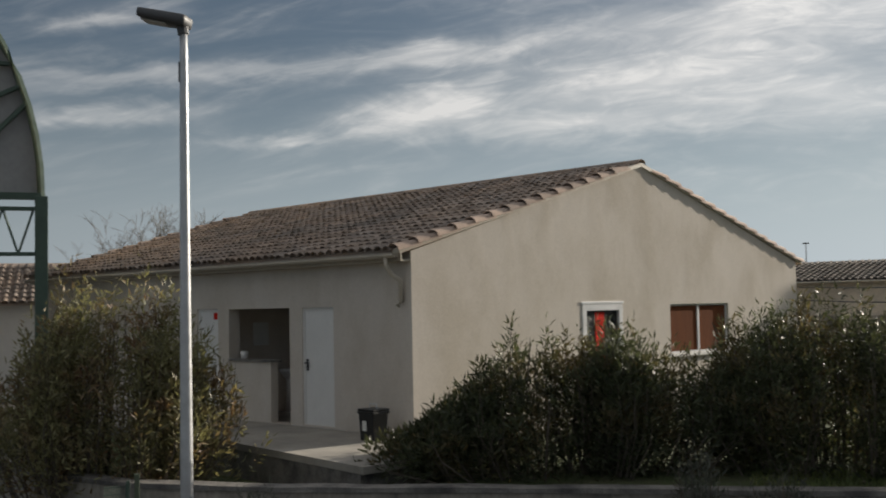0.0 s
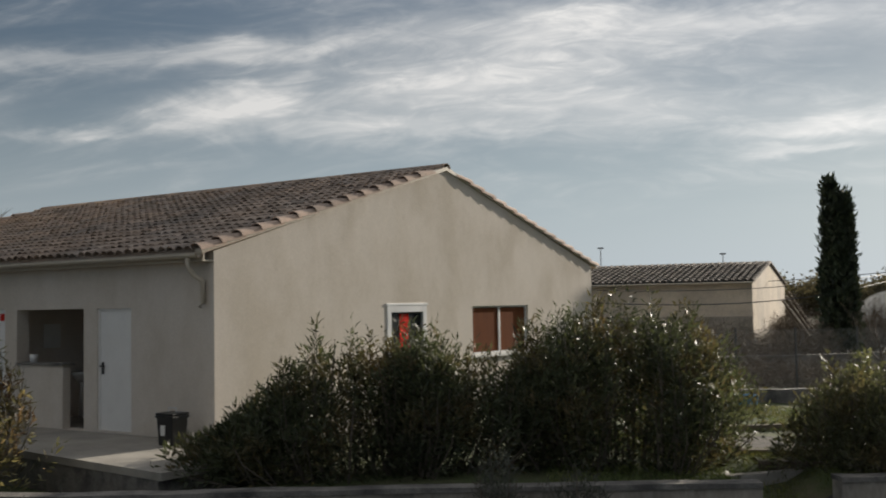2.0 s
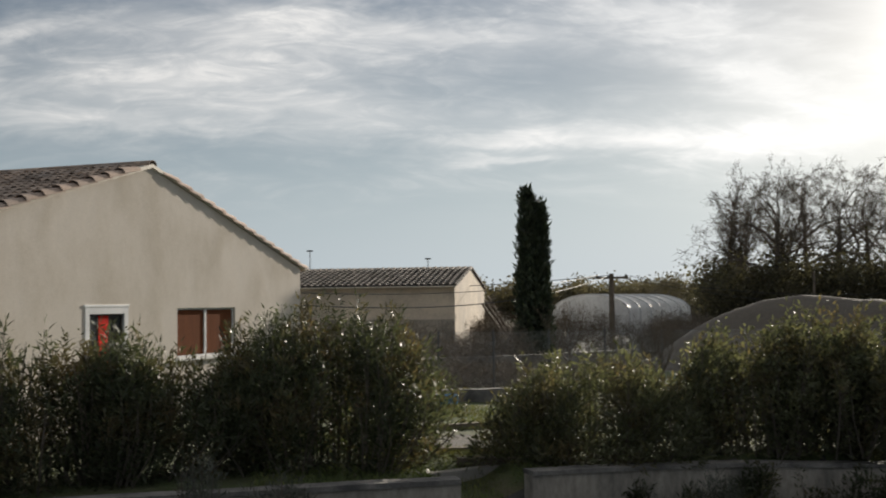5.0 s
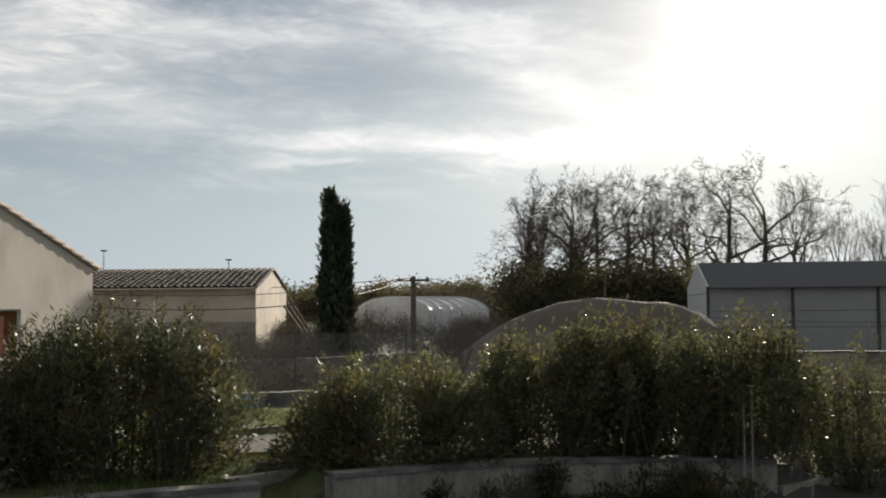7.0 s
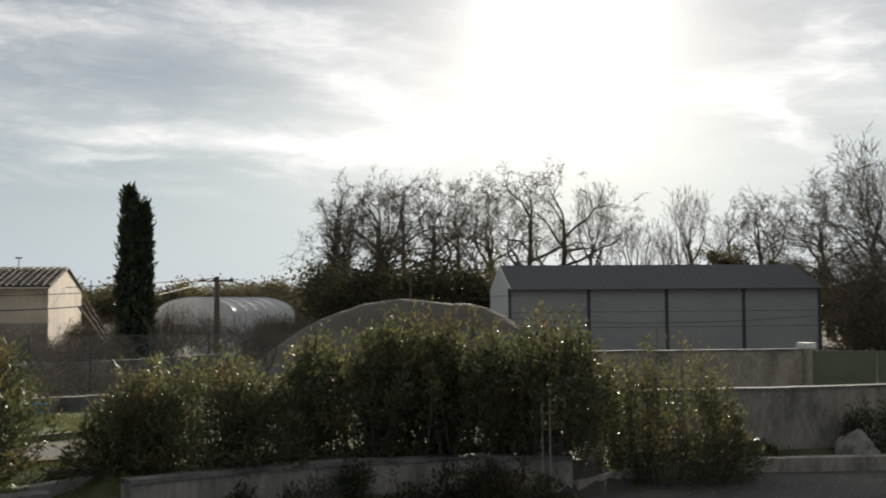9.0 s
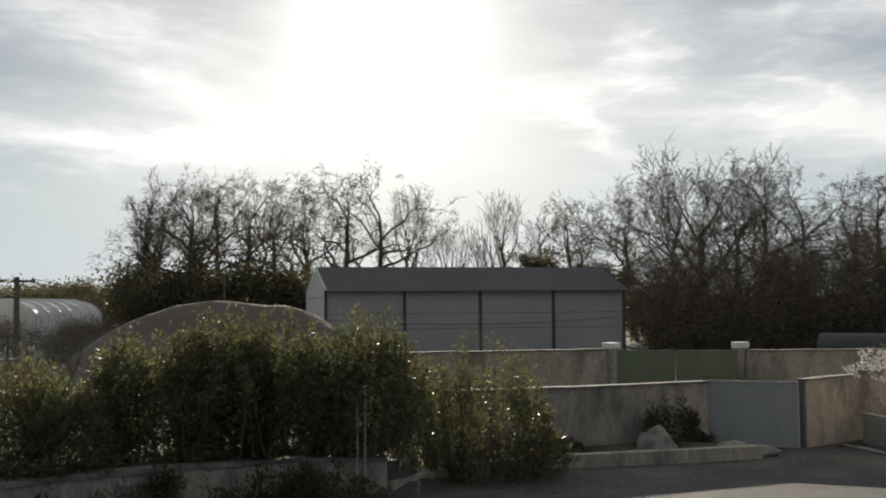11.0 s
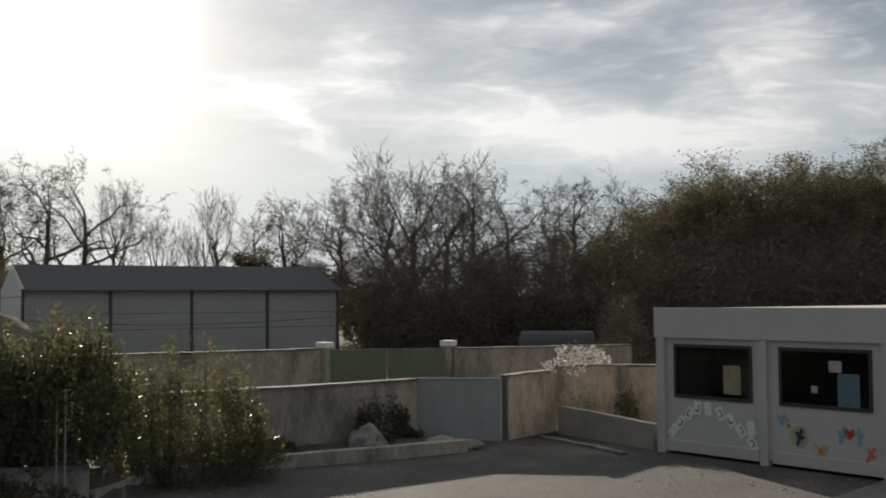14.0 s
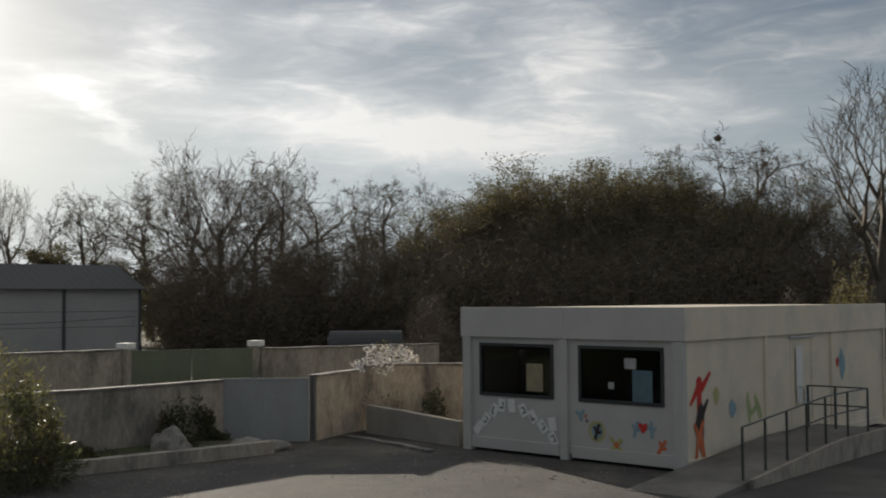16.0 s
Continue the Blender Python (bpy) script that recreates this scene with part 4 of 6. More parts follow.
def build_barn():
    ln, w, ev, rg = 17.0, 10.0, 3.72, 4.72
    part("front_wall", panel_wall(ln - 0.3, ev, [], 0.3, "y", base=-0.2, start=0.3), M["barn"], barn)
    part("gable_wall", panel_wall(w, ev, [], 0.3, "x", (w / 2, rg), base=-0.2), M["barn"], barn)
    bm = panel_wall(w, ev, [], 0.3, "x", (w / 2, rg), base=-0.2)
    bmesh.ops.translate(bm, vec=(0, ln - 0.3, 0), verts=bm.verts)
    part("gable_wall", bm, M["barn"], barn)
    bm = panel_wall(ln - 0.3, ev, [], 0.3, "y", base=-0.2, start=0.3)
    bmesh.ops.translate(bm, vec=(w - 0.3, 0, 0), verts=bm.verts)
    part("back_wall", bm, M["barn"], barn)
    deck = bmesh.new()
    for a, b in (((-0.25, ev - 0.02), (w / 2, rg + 0.03)), ((w / 2, rg + 0.03), (w + 0.25, ev - 0.02))):
        vs = [deck.verts.new((x, y, z + dz)) for y in (-0.1, ln + 0.1) for (x, z) in (a, b) for dz in (0.0, 0.06)]
        for f in ((0, 1, 3, 2), (4, 6, 7, 5), (0, 4, 5, 1), (2, 3, 7, 6), (1, 5, 7, 3), (0, 2, 6, 4)):
            deck.faces.new([vs[i] for i in f])
    roof = part("roof", deck, M["tile_shaded"], barn)
    tiled_slope(roof, (-0.25, ev + 0.04), (w / 2, rg + 0.09), -0.05, ln, 0.45, 0.3, tile_mesh("tile", 0.14, 0.11, 0.55, M["tile_shaded"], 4), seed=5, material=M["tile_shaded"])
    part("gutter", tube([(-0.3, -0.1, ev), (-0.3, ln, ev)], 0.05, 6), M["gutter"], barn)
    part("cement_patch", boxes(((-0.03, 0.02, 0.0), (-0.003, 9.5, 2.22))), M["oldwall"], barn, "bare cement dado on the lower wall")


build_barn()

shed = thing("shed", pose(36.2, 37.4, 0, 0, 0, -35.0), "long grey sheet-clad shed with a dark roof", "building")   # +x along the front, +y back


def build_shed():
    ln, w, ev, rg = 15.4, 6.6, 3.62, 4.82
    for i in range(4):
        a, b = max(ln * i / 4 + 0.02, 0.11), min(ln * (i + 1) / 4 - 0.02, ln - 0.11)
        pn = boxes(((a, 0, 0), (b, 0.06, ev)))
        part("cladding_panel", pn, M["shedwall"], shed)
        for z in (1.7, 2.45):
            part("panel_joint", boxes(((a, -0.012, z), (b, -0.002, z + 0.02))), M["shedroof"], shed)
    for i in range(5):
        a = ln * i / 4
        part("steel_post", boxes(((a - 0.07, -0.07, 0), (a + 0.07, -0.005, ev)), bevel=0.01), M["shedroof"], shed)
    part("gable_wall", panel_wall(w, ev, [], 0.1, "y", (w / 2, rg), base=0.0), M["white"], shed, "white gable end")
    bm = panel_wall(w, ev, [], 0.1, "y", (w / 2, rg), base=0.0)
    bmesh.ops.translate(bm, vec=(ln - 0.1, 0, 0), verts=bm.verts)
    part("gable_wall", bm, M["shedwall"], shed)
    part("back_wall", boxes(((0.1, w - 0.1, 0), (ln - 0.1, w, ev))), M["shedwall"], shed)
    roof = bmesh.new()
    for (ya, za), (yb, zb) in (((-0.3, ev - 0.06), (w / 2, rg + 0.02)), ((w / 2, rg + 0.02), (w + 0.3, ev - 0.06))):
        n = 150
        rows = []
        for i in range(n + 1):
            x = 0.05 + (ln + 0.15) * i / n
            wv = 0.005 * math.sin(i * math.pi / 2)
            rows.append([roof.verts.new((x, ya, za + wv)), roof.verts.new((x, yb, zb + wv)), roof.verts.new((x, yb, zb + wv - 0.05)), roof.verts.new((x, ya, za + wv - 0.05))])
        for p, q in zip(rows, rows[1:]):
            for k in range(4):
                roof.faces.new((p[k], p[(k + 1) % 4], q[(k + 1) % 4], q[k]))
    part("roof", roof, M["shedroof"], shed, "dark corrugated roof")


build_shed()

green = thing("polytunnel", pose(26.45, 50.45, 0.2, 0, 0, 34.0), "arched greenhouse tunnel covered in white film", "greenhouse")


def build_tunnel():
    ln, w, top, n = 7.6, 4.5, 3.12, 18
    prof = [(-w / 2, 0.0), (-w / 2, 2.2)] + [(-w / 2 * math.cos(a), 2.2 + (top - 2.2) * math.sin(a)) for a in np.linspace(0, math.pi, n)][1:-1] + [(w / 2, 2.2), (w / 2, 0.0)]
    bays = 6
    for i in range(bays):
        bm = bmesh.new()
        a = [bm.verts.new((ln * i / bays, y, z)) for y, z in prof]
        m = [bm.verts.new((ln * (i + 0.5) / bays, y * 0.99, z * 0.985)) for y, z in prof]
        b = [bm.verts.new((ln * (i + 1) / bays, y, z)) for y, z in prof]
        for p, q in ((a, m), (m, b)):
            for k in range(len(prof) - 1):
                bm.faces.new((p[k], p[k + 1], q[k + 1], q[k]))
        part("film", bm, M["film"], green, smooth=True)
    for i in range(bays + 1):
        x = ln * i / bays
        part("hoop", tube([(x, y * 1.003, z + 0.01) for y, z in prof], 0.035, 5), M["galv"], green)
    bm = bmesh.new()
    bm.faces.new([bm.verts.new((0.02, y * 0.985, z * 0.99)) for y, z in prof])
    part("end_sheet", bm, M["film"], green)
    for y in (-1.2, 1.2):
        part("end_post", boxes(((-0.03, y - 0.04, 0), (0.015, y + 0.04, 2.7))), M["galv"], green)


build_tunnel()


def heap(az, dist, half, top, label):
    """A settled mound of sand with a rounded double crest."""
    x, y = polar(az, dist)
    n, vs, fs = 72, [], []
    for j in range(n + 1):
        for i in range(n + 1):
            u, v = (i / n * 2 - 1) * half, (j / n * 2 - 1) * half * 0.7
            crest = top + 0.10 * math.sin(u * 1.5 + 2.4) + 0.05 * noise.noise((u * 0.9, v * 0.9, 3)) + 0.02 * noise.noise((u * 4, v * 4, 1))
            away = math.hypot(max(abs(u + 0.15) - 1.9, 0), v)
            drop = 0.60 * (math.sqrt(away * away + 0.8) - 0.894)
            vs.append((u, v, max(crest - drop * (1 + 0.06 * noise.noise((u * 0.5, v * 0.5, 7))), -0.05)))
    for j in range(n):
        for i in range(n):
            a = j * (n + 1) + i
            fs.append((a, a + 1, a + n + 2, a + n + 1))
    ob = new("mound", mesh_of("mound", vs, fs, M["sand"], True))
    ob.matrix_world = pose(x, y, ground_z(x, y) - 0.02, 0, 0, -az)
    return tagged(ob, label, "heap")


heap(39.2, 46, 8.0, 2.74, "large mound of grey-brown sand")

# yard walls, gates and the planted bed
wall_run("yard_wall", [(15.6, 13.5), (17.86, 11.92), (20.94, 10.36)], -0.1, 1.25, 0.2, "weathered cement yard wall with pale lit coping", cap=0.05)
wall_run("yard_wall", [(21.5, 8.52), (22.6, 8.35), (23.5, 8.1)], -0.1, 1.33, 0.2, "weathered cement wall beside the grey gate", cap=0.05)
wall_run("yard_wall", [(23.5, 8.1), (24.5, 6.9), (24.4, 3.5)], -0.1, 1.42, 0.2, "weathered cement wall behind the cabin", cap=0.05)
wall_run("ramp_wall", [(23.0, 7.75), (22.1, 6.4), (21.25, 5.2)], -0.1, lambda k: 0.62 - 0.12 * k, 0.18, "low pale cement retaining wall beside the cabin", body="slab", cap=0)
wall_run("yard_wall", [(22.0, 21.0), (25.0, 18.4), (27.3, 16.6)], -0.1, 1.55, 0.2, "stained cement wall of the further yard", cap=0.05)
wall_run("yard_wall", [(29.7, 13.4), (31.6, 11.3), (33.5, 9.0)], -0.1, 1.5, 0.2, "stained cement wall of the further yard", cap=0.05)
bed = wall_run("kerb", [(12.3, 11.4), (14.3, 11.75), (16.4, 10.85), (18.6, 9.25), (19.6, 8.62)], -0.05, 0.24, 0.26, "worn stained concrete kerb of the planted bed", body="oldwall", cap=0)


def sheet_gate(a, b, z0, z1, material, label, leaves=1, ribs=()):
    d = Vector((b[0] - a[0], b[1] - a[1], 0))
    ang = math.degrees(math.atan2(d.y, d.x))
    ln = d.length
    ob = thing("gate", pose(a[0], a[1], 0, 0, 0, ang), label, "gate")
    for i in range(leaves):
        s, e = ln * i / leaves + 0.015, ln * (i + 1) / leaves - 0.015
        leaf = part("gate_leaf", boxes(((s, -0.015, z0), (e, 0.015, z1)), bevel=0.004), M[material], ob)
        part("leaf_frame", boxes(((s, -0.03, z0), (s + 0.05, -0.016, z1)), ((e - 0.05, -0.03, z0), (e, -0.016, z1)), ((s + 0.05, -0.03, z1 - 0.05), (e - 0.05, -0.016, z1)),
                                 ((s + 0.05, -0.03, z0), (e - 0.05, -0.016, z0 + 0.05))), M[material], leaf)
        for z in ribs:
            part("rib", boxes(((s + 0.05, -0.028, z), (e - 0.05, -0.016, z + 0.04))), M[material], leaf)
    return ob


sheet_gate((20.92, 10.33), (21.42, 8.54), -0.02, 1.32, "gate_grey", "plain grey sheet-metal gate, closed")
part("gate_post", boxes(((21.38, 8.43, 0), (21.5, 8.53, 1.38)), bevel=0.01), M["lamp_grey"])
bpy.data.objects["gate_post"]["label"] = "dark grey steel gate post"
bpy.data.objects["gate_post"]["category"] = "post"
sheet_gate((27.3, 16.6), (29.7, 13.4), 0.1, 1.55, "gate_green", "wide olive-green double sheet gate, closed", 2, (0.8,))
for x, y in ((27.46, 16.5), (29.72, 13.55)):
    p = thing("gate_pillar", pose(x, y, 0), "rendered gate pillar with a pale cap", "pillar", "gate pillars")
    part("shaft", boxes(((-0.17, -0.17, -0.05), (0.17, 0.17, 1.6)), bevel=0.02), M["oldwall"], p)
    part("cap", boxes(((-0.2, -0.2, 1.6), (0.2, 0.2, 1.77)), bevel=0.03), M["paper"], p, "pale cement cap")


def boulder(x, y, size, seed, label="pale limestone boulder in the bed"):
    bm = bmesh.new()
    bmesh.ops.create_icosphere(bm, subdivisions=4, radius=1)
    for v in bm.verts:
        n = v.co.normalized()
        k = 1 + 0.35 * noise.noise(n * 1.3 + Vector((seed, 0, 0))) + 0.14 * noise.noise(n * 3.1 + Vector((seed, 5, 0)))
        v.co = Vector((n.x * k * size[0], n.y * k * size[1], max(n.z * k, -0.3) * size[2]))
    me = bpy.data.meshes.new("boulder")
    bm.to_mesh(me)
    bm.free()
    me.materials.append(M["stone"])
    me.polygons.foreach_set("use_smooth", [True] * len(me.polygons))
    ob = new("boulder", me)
    ob.matrix_world = pose(x, y, ground_z(x, y) + size[2] * 0.2, 0, 0, seed * 40)
    return tagged(ob, label, "rock", "boulders of the bed")


boulder(18.85, 10.35, (0.5, 0.38, 0.42), 1)
boulder(19.75, 9.15, (0.42, 0.3, 0.24), 2)
boulder(20.0, 8.75, (0.34, 0.24, 0.17), 3)
boulder(12.3, 11.9, (0.42, 0.34, 0.32), 4)
boulder(13.7, 12.3, (0.36, 0.3, 0.28), 5)
boulder(11.3, 11.5, (0.5, 0.4, 0.3), 6)
soil = bmesh.new()
soil.faces.new([soil.verts.new((x, y, 0.13)) for x, y in ((13.4, 12.0), (14.4, 11.85), (16.45, 10.97), (18.66, 9.37), (19.66, 8.74), (20.75, 10.25), (17.85, 11.8), (15.5, 13.3))])
tagged(part("bed_soil", soil, M["earth"]), "dark bare soil of the planted bed", "soil", kind="structure")
wall_run("kerb", [(22.2, 8.0), (21.2, 6.6), (20.3, 5.6)], -0.05, 0.05, 0.16, "low worn kerb across the yard corner", body="cap", cap=0)


def scatter(name, boxes_xy, count, size, material, label, category, seed):
    """Small stones and leaf litter lying on the yard."""
    r = np.random.default_rng(seed)
    vs, fs = [], []
    for _ in range(count):
        x0, x1, y0, y1 = boxes_xy[r.integers(len(boxes_xy))]
        x, y = r.uniform(x0, x1), r.uniform(y0, y1)
        s, z, a = size * r.uniform(0.4, 1.4), ground_z(x, y), r.uniform(0, math.tau)
        n = len(vs)
        for k in range(4):
            vs.append((x + s * math.cos(a + k * 1.57) * (1 if k % 2 else 0.6), y + s * math.sin(a + k * 1.57) * (1 if k % 2 else 0.6), z))
        vs.append((x, y, z + s * 0.5))
        fs += [(n, n + 1, n + 4), (n + 1, n + 2, n + 4), (n + 2, n + 3, n + 4), (n + 3, n, n + 4)]
    return tagged(new(name, mesh_of(name, vs, fs, M[material])), label, category, kind="stuff")


scatter("grit", [(14, 22, 3, 10), (17, 21, 0, 6), (13, 19, 8, 11)], 1500, 0.018, "stone", "fine grit and small stones on the asphalt", "grit", 3)
scatter("leaf_litter", [(14, 21, 8, 10.5), (19.5, 21.5, 4, 9), (17.5, 20, -0.5, 3)], 900, 0.03, "wood", "brown leaf litter along the kerbs", "litter", 4)
# ---- smaller things ----
def street_lamp(x, y, top, label, head_turn, scale=1.0, group=""):
    ob = thing("street_lamp", pose(x, y, 0, 0, 0, head_turn), label, "street lamp", group)
    z0 = ground_z(x, y)
    part("pole", tube([(0, 0, z0 - 0.1), (0, 0, 1.2), (0, 0, top - 0.35), (0, 0, top)], [0.072, 0.068, 0.042, 0.04], 16), M["galv"], ob, "pale galvanised tapered pole", True)
    part("door_plate", boxes(((0.012, -0.028, top - 0.62), (0.052, 0.028, top - 0.40)), bevel=0.006), M["lamp_grey"], ob, "small dark plate on the pole")
    bm = bmesh.new()
    box(bm, (-0.06, -0.19, -0.06), (0.46, 0.19, 0.06), 0.05)
    for v in bm.verts:
        k = (v.co.x + 0.06) / 0.52
        v.co.y *= 0.55 + 0.75 * math.sin(min(k * 1.25 + 0.2, 1.6)) * (1 if k < 0.85 else 0.9)
        if v.co.z > 0:
            v.co.z *= 1.15 - 0.5 * k
    bmesh.ops.transform(bm, matrix=Matrix.Translation((0, 0, top + 0.04)) @ Matrix.Rotation(radians(-13), 4, "Y"), verts=bm.verts)
    head = part("head", bm, M["lamp_grey"], ob, "dark grey flat lamp head", True)
    bm = boxes(((0.17, -0.11, -0.072), (0.44, 0.11, -0.058)), bevel=0.006)
    bmesh.ops.transform(bm, matrix=Matrix.Translation((0, 0, top + 0.04)) @ Matrix.Rotation(radians(-13), 4, "Y"), verts=bm.verts)
    part("lens_cover", bm, M["paper"], head, "pale unlit lamp glass")
    part("spigot", tube([(0, 0, top - 0.1), (0.02, 0, top + 0.04)], 0.06, 10), M["lamp_grey"], ob)
    return ob


street_lamp(*polar(-18.9, 12.0), 6.07, "tall pale street lamp pole with flat dark head", 178)
for a, d, e in ((13.0, 95, 0.049), (19.2, 95, 0.041)):
    x, y = polar(a, d)
    ob = thing("floodlight_mast", pose(x, y, 0), "distant slim floodlight mast", "mast", "distant masts")
    part("pole", tube([(0, 0, 0), (0, 0, EYE[2] + e * d)], [0.07, 0.04], 6), M["galv"], ob)
    part("lamp_bar", boxes(((-0.25, -0.1, EYE[2] + e * d - 0.02), (0.25, 0.1, EYE[2] + e * d + 0.1)), bevel=0.02), M["lamp_grey"], ob)
x, y = polar(38.85, 60)
ob = thing("mast", pose(x, y, 0), "slim dark mast behind the sand heap", "mast")
part("pole", tube([(0, 0, 0), (0, 0, EYE[2] + 0.0235 * 60)], [0.09, 0.06], 6), M["wood"], ob)

# utility pole and cables
PX, PY = polar(28.8, 50)
upole = thing("utility_pole", pose(PX, PY, 0, 0, 0, -30), "wooden utility pole with a cross-arm", "pole")
part("pole", tube([(0, 0, 0), (0, 0, 4.22)], [0.15, 0.11], 8), M["wood"], upole)
part("cross_arm", boxes(((-0.75, -0.05, 3.98), (0.75, 0.05, 4.08)), bevel=0.01), M["wood"], upole)
for dx in (-0.65, 0.0, 0.65):
    part("insulator", tube([(dx, 0, 4.08), (dx, 0, 4.2)], [0.05, 0.03], 6), M["black"], upole)


def cable(a, b, sag, radius=0.014):
    pts = [Vector(a).lerp(Vector(b), k / 24) - Vector((0, 0, sag * 4 * (k / 24) * (1 - k / 24))) for k in range(25)]
    return tagged(part("cable", tube(pts, radius, 4), M["wire"]), "thin black overhead cable", "cable", "overhead cables")


cable((PX, PY, 4.15), (5.9, 26.5, 2.95), 0.55, 0.016)
cable((PX - 0.5, PY + 0.3, 4.15), (5.9, 26.5, 3.25), 0.3, 0.011)
cable((PX + 0.5, PY - 0.3, 4.15), (36.3, 37.2, 3.3), 0.5, 0.012)
cable((PX, PY, 4.1), (48.0, 28.4, 2.2), 1.0, 0.012)
cable((PX, PY, 4.15), (6.0, 75.0, 5.2), 0.8, 0.016)

# arched canopy of the covered court
CAN = pose(*polar(-25.85, 24), 0, 0, 0, 26.05 + 180)      # +x to the camera's left, -y away
canopy = thing("canopy", CAN, "arched court canopy with green steel frame and grey sheeting", "canopy")


def build_canopy():
    spring, half, rise, deep = 5.42, 6.0, 6.5, 12.0
    arc = [(half - half * math.cos(a), spring + rise * math.sin(a)) for a in np.linspace(0, math.pi, 33)]
    for d in (0.0, -4.0, -8.0, -12.0):
        part("arch_rib", tube([(x, d, z) for x, z in arc], 0.085, 6), M["green_steel"], canopy)
        for x in (0.0, 2 * half):
            part("post", boxes(((x - 0.13, d - 0.13, 0), (x + 0.13, d + 0.13, spring)), bevel=0.02), M["green_steel"], canopy, "green square steel post")
    bm = bmesh.new()
    rows = [[bm.verts.new((x * 0.985 + 0.09, d, z + 0.1)) for x, z in arc] for d in (0.15, -12.1)]
    for k in range(len(arc) - 1):
        bm.faces.new((rows[0][k], rows[0][k + 1], rows[1][k + 1], rows[1][k]))
    part("roof_sheet", bm, M["panel"], canopy, "grey translucent roof sheet")
    bm = bmesh.new()
    bm.faces.new([bm.verts.new((x, -0.1, z)) for x, z in arc])
    part("end_sheet", bm, M["shedwall"], canopy, "grey end sheeting")
    part("tie_beam", boxes(((0, -0.08, spring - 0.07), (2 * half, 0.08, spring + 0.07))), M["green_steel"], canopy)
    part("strut", tube([(0.62, 0.03, spring + 2.75), (6.0, 0.03, spring + 2.95)], 0.06, 5), M["green_steel"], canopy)
    for (ax, az_), (bx, bz) in (((0.4, 2.3), (3.2, 0.9)), ((0.28, 1.95), (2.1, 0.0)), ((3.2, 0.9), (6.0, 4.2)), ((2.1, 0.0), (3.2, 0.9))):
        part("strut", tube([(ax, 0.03, spring + az_), (bx, 0.03, spring + bz)], 0.06, 5), M["green_steel"], canopy)
    # lattice girder below the tie beam
    part("lower_chord", boxes(((0, -0.05, 4.18), (2 * half, 0.05, 4.26))), M["green_steel"], canopy)
    part("upper_chord", boxes(((0, -0.05, 5.12), (2 * half, 0.05, 5.2))), M["green_steel"], canopy)
    for i in range(40):
        x = 0.15 + i * 0.3
        part("lattice_bar", tube([(x, 0, 4.22 if i % 2 else 5.16), (x + 0.3, 0, 5.16 if i % 2 else 4.22)], 0.025, 5), M["green_steel"], canopy)


build_canopy()

# neighbour's low house at the edge of view
nb = thing("neighbour_house", pose(*polar(-23.5, 40), 0, 0, 0, 23.5 + 90), "white-walled house with a tiled roof", "house")


def build_neighbour():
    ln, w, ev, rg = 14.0, 7.0, 3.35, 4.85
    part("wall", boxes(((0, 0, -0.2), (w, ln, ev))), M["white"], nb)
    deck = bmesh.new()
    for a, b in (((-0.3, ev - 0.05), (w / 2, rg)), ((w / 2, rg), (w + 0.3, ev - 0.05))):
        vs = [deck.verts.new((x, y, z + dz)) for y in (-0.1, ln + 0.1) for (x, z) in (a, b) for dz in (0.0, 0.06)]
        for f in ((0, 1, 3, 2), (4, 6, 7, 5), (0, 4, 5, 1), (2, 3, 7, 6), (1, 5, 7, 3), (0, 2, 6, 4)):
            deck.faces.new([vs[i] for i in f])
    roof = part("roof", deck, M["tile"], nb)
    tiled_slope(roof, (-0.3, ev + 0.02), (w / 2, rg + 0.06), 0.0, ln, 0.42, 0.28, tile_mesh("tile", 0.13, 0.105, 0.5, M["tile"], 4), seed=9)


build_neighbour()
far = thing("distant_house", pose(*polar(-17.2, 110), 0, 0, 0, 17), "distant white house with a red tiled roof", "house")
part("wall", boxes(((-1.4, 0, 0), (1.1, 4, 8.7)), bevel=0.02), M["white"], far)
part("roof", boxes(((-0.55, -0.3, 8.75), (1.5, 4.3, 9.25)), bevel=0.05), M["brick_red"], far)

# garden: edging, gravel path, blue tub, back walls, fence
wall_run("garden_edge", [polar(10, 24.0), polar(16, 24.2), polar(21, 24.6), polar(27, 25.2)], 0.3, 1.02, 0.3, "low dark stone edge behind the lawn", body="cap", cap=0)
wall_run("field_wall", [polar(11, 33), polar(17, 34), polar(24, 36), polar(30, 40)], 0.1, 1.22, 0.3, "dark rubble field wall below the barn", body="cap", cap=0)
for a, b, z in ((polar(19.0, 18.9), polar(23.6, 19.6), 0.83), (polar(19.6, 16.2), polar(23.0, 16.3), 0.80), (polar(20.6, 15.3), polar(24.0, 15.3), 0.78)):
    d = Vector((b[0] - a[0], b[1] - a[1], 0))
    ob = part("timber_edging", boxes(((0, -0.06, 0), (d.length, 0.06, z - 0.66)), bevel=0.015), M["wood"])
    ob.matrix_world = pose(a[0], a[1], 0.68, 0, 0, math.degrees(math.atan2(d.y, d.x)))
    tagged(ob, "weathered grey timber garden edging", "edging", "timber edgings")
for a, b in (((4.45, 14.35), (4.85, 13.75)), ((4.9, 13.8), (5.95, 14.1))):
    d = Vector((b[0] - a[0], b[1] - a[1], 0))
    ob = part("edging_stone", boxes(((0, -0.09, -0.3), (d.length, 0.09, 0.0)), bevel=0.02), M["slab"])
    ob.matrix_world = pose(a[0], a[1], 0.70, 0, 0, math.degrees(math.atan2(d.y, d.x)))
    tagged(ob, "pale worn stone edging of the gravel bed", "edging", "stone edgings")
gp = bmesh.new()
